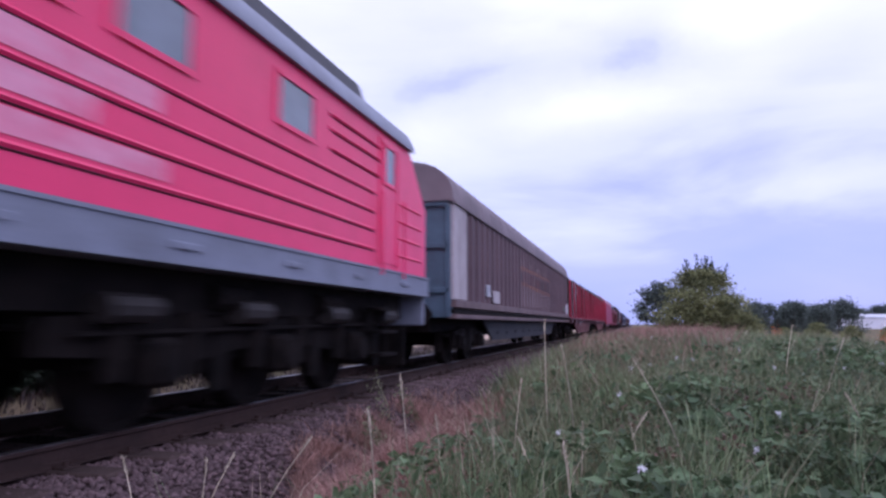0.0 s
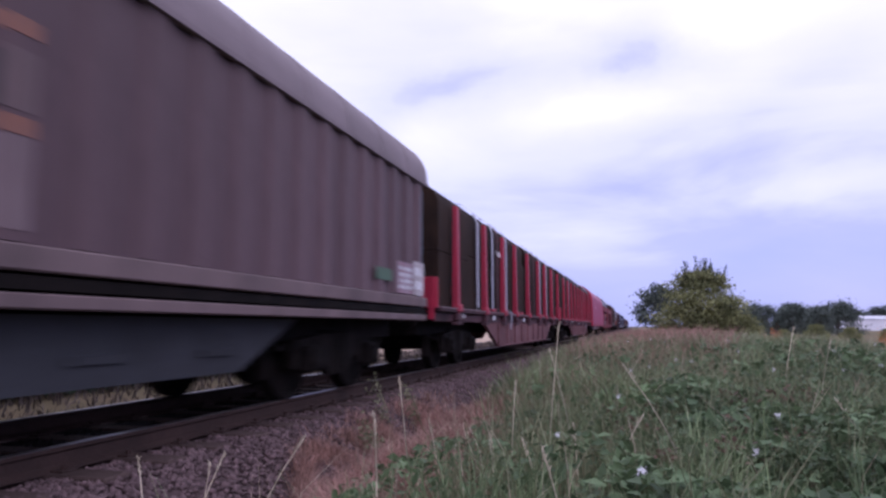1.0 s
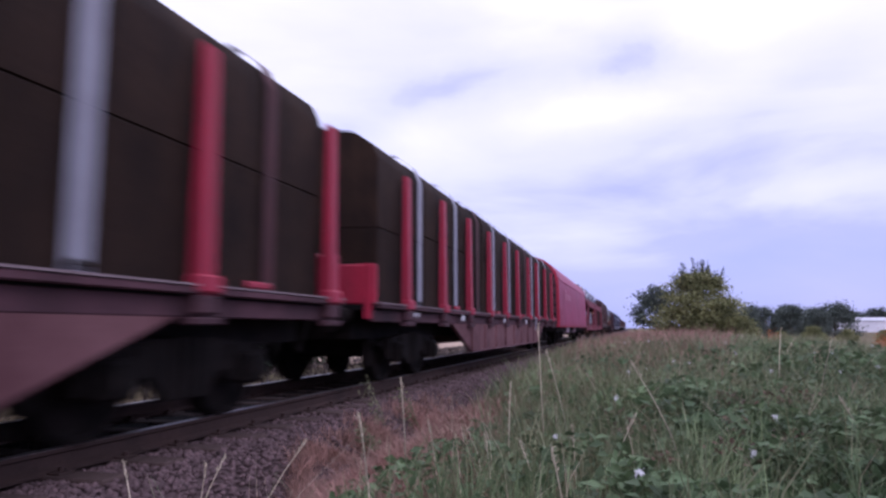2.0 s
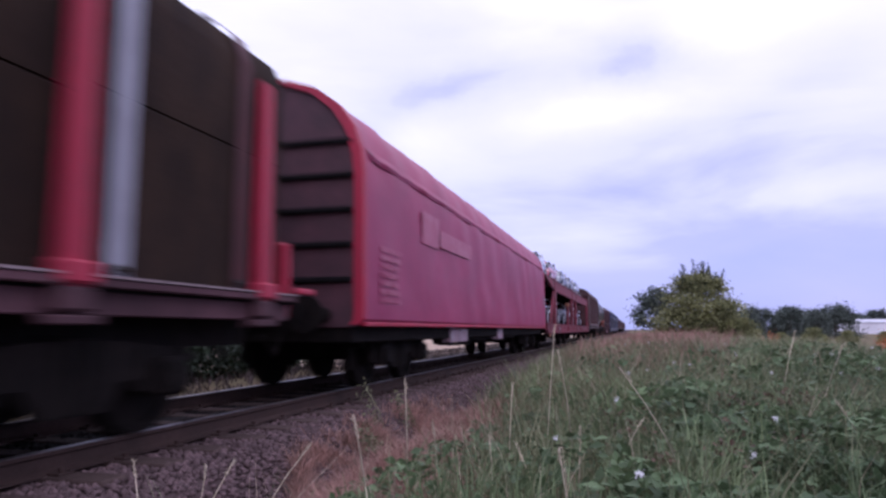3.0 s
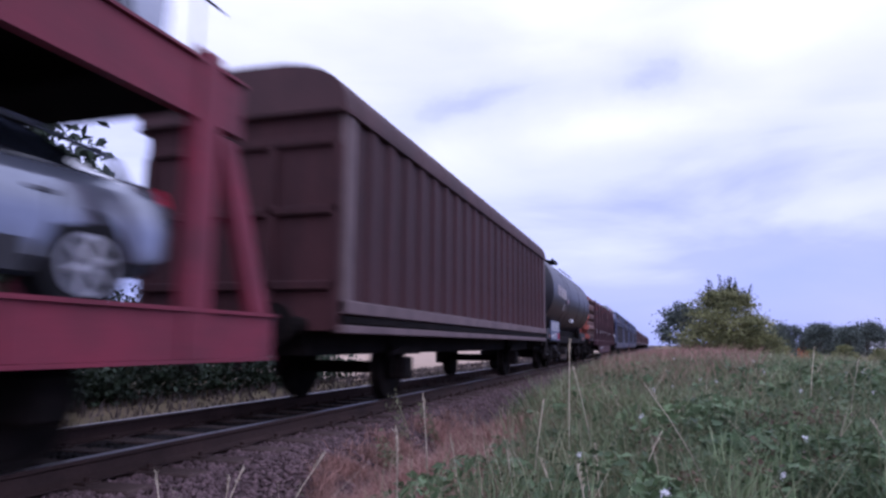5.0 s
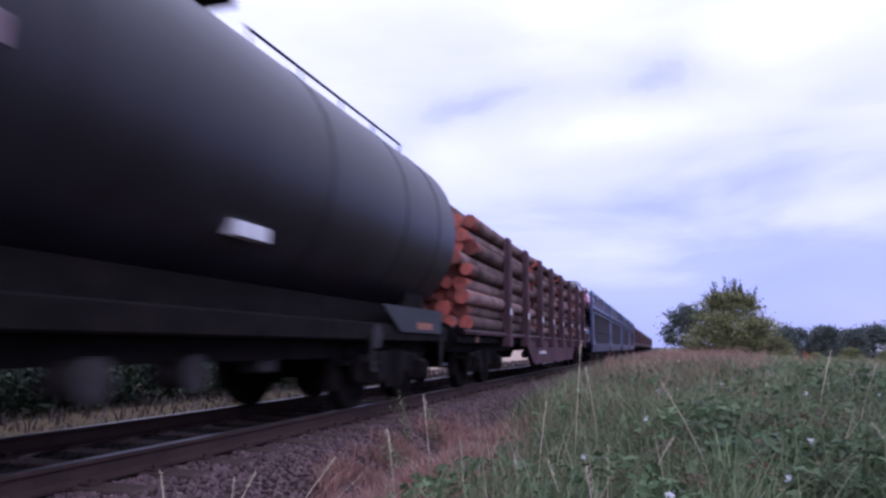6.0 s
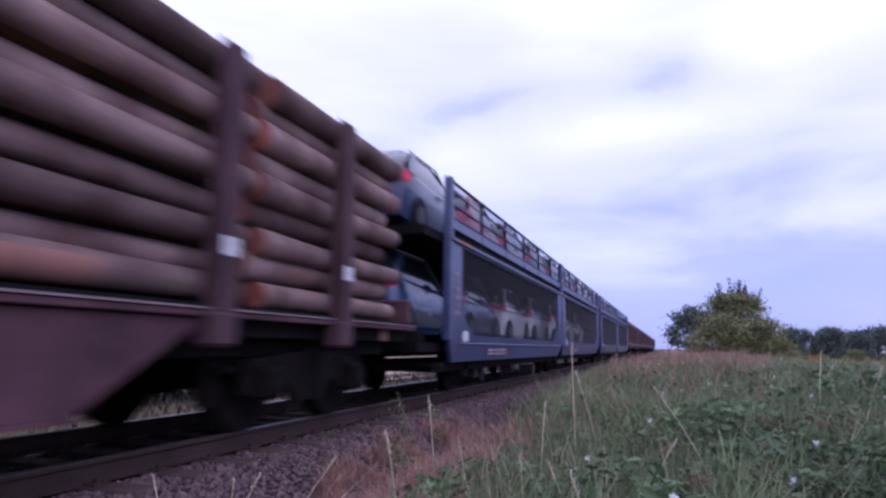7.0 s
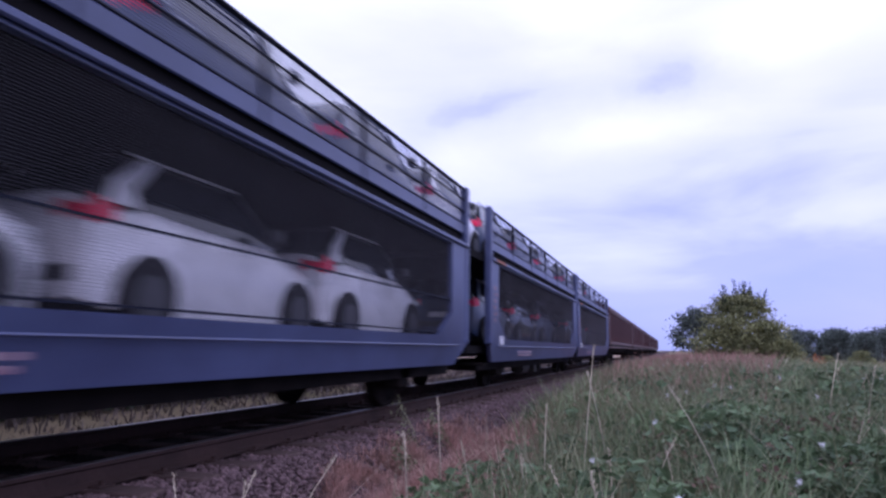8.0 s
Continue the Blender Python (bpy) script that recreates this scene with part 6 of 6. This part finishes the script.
def log_stack(start, L, seed, ragged=False):
    r = random.Random(seed)
    t = thing("log_stack", start, "stack of barked logs with fresh orange sawn ends", "log stack", height=1.18, group="log stacks on the wagon")
    z, row = .14, 0
    while z < 2.40:
        n = 9 - (row % 2)
        if z > 2.1:
            n = 7 - (row % 2)
        for i in range(n):
            x = (i - (n - 1) / 2) * .282
            rad = r.uniform(.110, .148)
            a, b = r.uniform(-.08, .16), L - r.uniform(-.05, .2)
            if ragged:
                a = r.uniform(.0, .75)
                peeled = r.random() < .5
            bare = (0, 0)
            if r.random() < .3:
                bare = (r.uniform(0, .8), 0)
                bare = (bare[0], bare[0] + .2)
            bm = bmesh.new()
            cx, cz = x + r.uniform(-.02, .02), z + r.uniform(-.03, .03)
            bend = r.uniform(-.03, .03)
            rings = []
            for f in (0, .06, .2, .35, .5, .68, .85, 1):
                rr = rad * (1.08 - .16 * f) * r.uniform(.96, 1.04)
                rings.append([(cx + bend * math.sin(math.pi * f) + math.cos(q) * rr, a + (b - a) * f, cz + bend * math.sin(math.pi * f) * .5 + math.sin(q) * rr) for q in [2 * math.pi * j / 12 for j in range(12)]])
            loft(bm, rings)
            me = finish("log", bm, [BARK, LOGEND, PEELED])
            for p in me.polygons:
                if len(p.vertices) > 4:
                    p.material_index = 1
                    p.use_smooth = False
                elif p.center.x > cx and bare[0] < (p.center.y - a) / (b - a) < bare[1] and r.random() < .5:
                    p.material_index = 2      # a stretch without bark
                elif ragged and peeled and p.center.y < a + .055 * (b - a) and r.random() < .7:
                    p.material_index = 1      # bark torn off near the butt
            shared("log", me, t)
        z += .242
        row += 1


# ---- steel-blue carriers ----
def screened_carrier(start, L, low, up, first=True, label="steel blue screened double-deck car carrying wagon"):
    t = thing("screened_car_carrier", start, label, "car carrier", group="steel blue car carriers")
    bm = bmesh.new()
    # side frame with a long opening whose lower corners slant
    outer = [(.0, .95), (.45, .61), (L - .45, .61), (L, .95), (L, 2.62), (0, 2.62)]
    inner = [(1.40, 1.06), (L - 1.50, 1.06), (L - .85, 1.42), (L - .85, 2.52), (.68, 2.52), (.68, 1.42)]
    for x0, x1 in ((1.33, 1.41), (-1.41, -1.33)):
        tuck = lambda p: math.copysign(.10, x0) if p[1] < .8 else 0      # the girder leans in towards its foot
        o0, o1 = [bm.verts.new((x0 - tuck(p), *p)) for p in outer], [bm.verts.new((x1 - tuck(p), *p)) for p in outer]
        i0, i1 = [bm.verts.new((x0, *p)) for p in inner], [bm.verts.new((x1, *p)) for p in inner]
        n = 6
        for k in range(n):
            j = (k + 1) % n
            bm.faces.new((o0[k], o1[k], o1[j], o0[j]))
        for k in range(n):
            j = (k + 1) % n
            bm.faces.new((i0[k], i0[j], i1[j], i1[k]))
        pairs = [(0, 5), (1, 0), (2, 1), (3, 2), (4, 3), (5, 4)]
        for k in range(n):
            a, b = pairs[k], pairs[(k + 1) % n]
            for o, i in ((o0, i0), (o1, i1)):
                bm.faces.new((o[a[0]], o[b[0]], i[b[1]], i[a[1]]))
    frame_part = part("side_frame", bm, BLUECAR, t)
    boxes("ledge", BLUECAR, frame_part, (1.412, 1.44, .5, L - .5, .90, .93), (1.412, 1.455, 0.05, L - .05, 2.545, 2.612), bevel=.015)
    # Near-black strip in the recess: shade over the beam painted as a part.
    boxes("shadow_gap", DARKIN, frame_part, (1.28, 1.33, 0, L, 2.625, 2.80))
    boxes("deck_side_panel", BLUECAR, t, (1.35, 1.385, .12, L - .12, 2.775, 2.945), bevel=.012)
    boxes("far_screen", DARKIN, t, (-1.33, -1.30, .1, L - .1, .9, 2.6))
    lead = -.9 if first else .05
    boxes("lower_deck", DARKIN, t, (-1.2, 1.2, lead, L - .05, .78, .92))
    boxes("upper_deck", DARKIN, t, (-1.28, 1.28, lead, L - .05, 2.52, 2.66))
    # screens: fine wires over the opening, rails and mesh beside the upper deck
    bm = bmesh.new()
    for k in range(64):
        z = 1.10 + k * .0223
        inset = .60 if z > 1.42 else .60 + .8 * (1.42 - z) / .36
        box(bm, 1.362, 1.365, inset, L - inset - .1, z, z + .0016)
    for k in range(int((L - 1.4) / .035)):
        y = .70 + k * .035
        foot = 1.42 if y < .7 or y > L - .85 else max(1.06, 1.42 - .36 * min(y - .68, L - .85 - y) / .7)
        box(bm, 1.366, 1.369, y, y + .0014, foot, 2.53)
    tagged(part("wire_screen", bm, WIRE, t), kind="stuff")
    boxes("screen_bar", MESHBLUE, t, (1.372, 1.384, .62, L - .75, 1.62, 1.640))
    boxes("screen_bar", MESHBLUE, t, (1.372, 1.384, 1.3, L - 1.4, 1.10, 1.118))
    bm = bmesh.new()
    for z in (2.96, 3.17, 3.38, 3.56):
        tube(bm, (1.37, .02, z), (1.37, L - .02, z), .016 if z < 3.5 else .024, 6)
    for k in range(7):
        y = .06 + k * (L - .12) / 6
        box(bm, 1.35, 1.39, y - .02, y + .02, 2.78, 3.58)
    part("upper_railing", bm, MESHBLUE, t)
    bm = bmesh.new()
    for k in range(24):
        z = 2.94 + k * .026
        box(bm, 1.345, 1.348, .05, L - .05, z, z + (.015 if k < 12 else .010))
    tagged(part("upper_screen", bm, SCREEN, t), kind="stuff")
    for x in (-1.36, 1.36):
        for y in (.04, L - .04):
            boxes("end_post", BLUECAR, t, (x - .06, x + .07, y - .08, y + .08, .95, 3.6), bevel=.02)
    boxes("orange_label", ORANGE, t, (1.456, 1.461, .35, 1.1, 2.555, 2.605))
    boxes("label_plate", WHITE, t, (1.412, 1.418, .75, 1.05, .95, 1.12))
    bars(t, PLATE, 1.412, .25, 1.35, .28, .75, 6, 61 + int(start))
    bars(t, PLATE, 1.412, 2.4, .70, 1.6, .14, 2, 71 + int(start))
    boxes("underframe", UNDER, t, (-1.1, 1.1, .1, L - .1, .45, .60))
    if first:
        single_axle(t, 2.0, .42)
        buffers(t, .1, -1, .95)
        brake_gear(t, 3.0, L - 2.0, int(start), z=.28)
        boxes("end_step", UNDER, t, (.9, 1.3, -.12, .1, .55, .6))
    else:
        single_axle(t, L - 2.0, .42)
        buffers(t, L - .1, 1, .95)
    single_axle(t, L - .7 if first else .7, .42)
    for c, y in low:
        put_car(c, start + y, .922, turned=True, hatch=True)
    for c, y in up:
        put_car(c, start + y, 2.662, turned=True, hatch=True)
    return t


# ---- the train, from the front ----
locomotive(-10.2)
first_wagon(12.35, 22.3)
stake_wagon(35.5, 20.0, [1.4, 4.0, 6.3, 8.2, 10.65, 13.1, 14.95, 17.2, 19.6], [3.5, 5.15, 7.05, 14.0, 15.95], [(.5, 10.0, 3.58), (10.03, 10.75, 3.05), (10.8, 19.5, 3.62)], (4.0, 16.9), (5.8, 12.4, 18.3))
stake_wagon(56.5, 21.7, [1.4, 3.5, 5.6, 7.75, 9.9, 12.0, 14.25, 16.3, 18.75, 21.0], [2.2, 4.6, 8.5, 10.8, 15.35, 17.2, 19.2], [(.4, 7.2, 3.70), (7.3, 14.0, 3.74), (14.1, 21.45, 3.74)], (4.2, 18.1), (6.6, 13.8, 20.7))
paper_label(41.48)
tarp_wagon(79.75, 18.45)
open_carrier(98.5, 26.8)
box_wagon = sliding_wall_wagon(126.3, 14.2, MAROON, ROOFMAROON, "two-axle maroon brown box wagon with ribbed walls", z_wall=3.5, z_top=4.1, marks=False)
for y in (3.0, 11.2):
    single_axle(box_wagon, y)
tank_wagon(141.4, 13.4)
log_wagon(155.2, 21.3)
screened_carrier(177.7, 12.2, [("blue", -.9), ("blue", 2.75), ("white", 6.45), ("white", 9.95)], [("slate", -.4), ("red", 3.15), ("navy", 6.6), ("slate", 10.0)])
screened_carrier(190.05, 12.3, [("white", 1.35), ("white", 5.0), ("white", 8.45)], [("navy", 1.4), ("slate", 5.2), ("navy", 8.65), ("white", 12.05)], first=False)
screened_carrier(203.9, 12.5, [("slate", 1.2), ("navy", 4.7), ("slate", 8.2)], [("slate", 1.4), ("slate", 4.9), ("navy", 8.4)])
screened_carrier(216.75, 12.5, [("navy", 1.4), ("slate", 4.9), ("navy", 8.4)], [("slate", .8), ("white", 4.3), ("slate", 7.8)], first=False)
for k in range(6):
    w = sliding_wall_wagon(230.6 + k * 23.8, 22.3, MAROON, ROOFMAROON, "long dark brown sliding wall wagon far back in the train", z_wall=3.0, z_top=3.62, marks=False)
    for y in (2.6, 19.7):
        bogie(w, y)


def motions():
    """The whole train rolls past at a steady speed; wagons and loads keep their places."""
    for ob, start, across, height, *spin in MOVERS:
        turn = spin[0] if spin else 0
        walk(ob, [(t, pose(TRACK_X + across, start - 0.12 - SPEED * t, height, 0, 0, turn)) for t in (0.0, 2.0, 4.0, 6.0, 8.0)])
    # tall stalks nod in the draught
    r = random.Random(7)
    for ob in SWAYING:
        x, y, z = ob.location
        phase, pace, size = r.uniform(0, 6.28), r.uniform(4.0, 7.0), r.uniform(2.0, 5.0)
        walk(ob, [(t / 5, pose(x, y, z, size * .5 * math.sin(pace * t / 5 + phase), size * math.sin(pace * .8 * t / 5 + phase * 2), 0)) for t in range(41)])


motions()
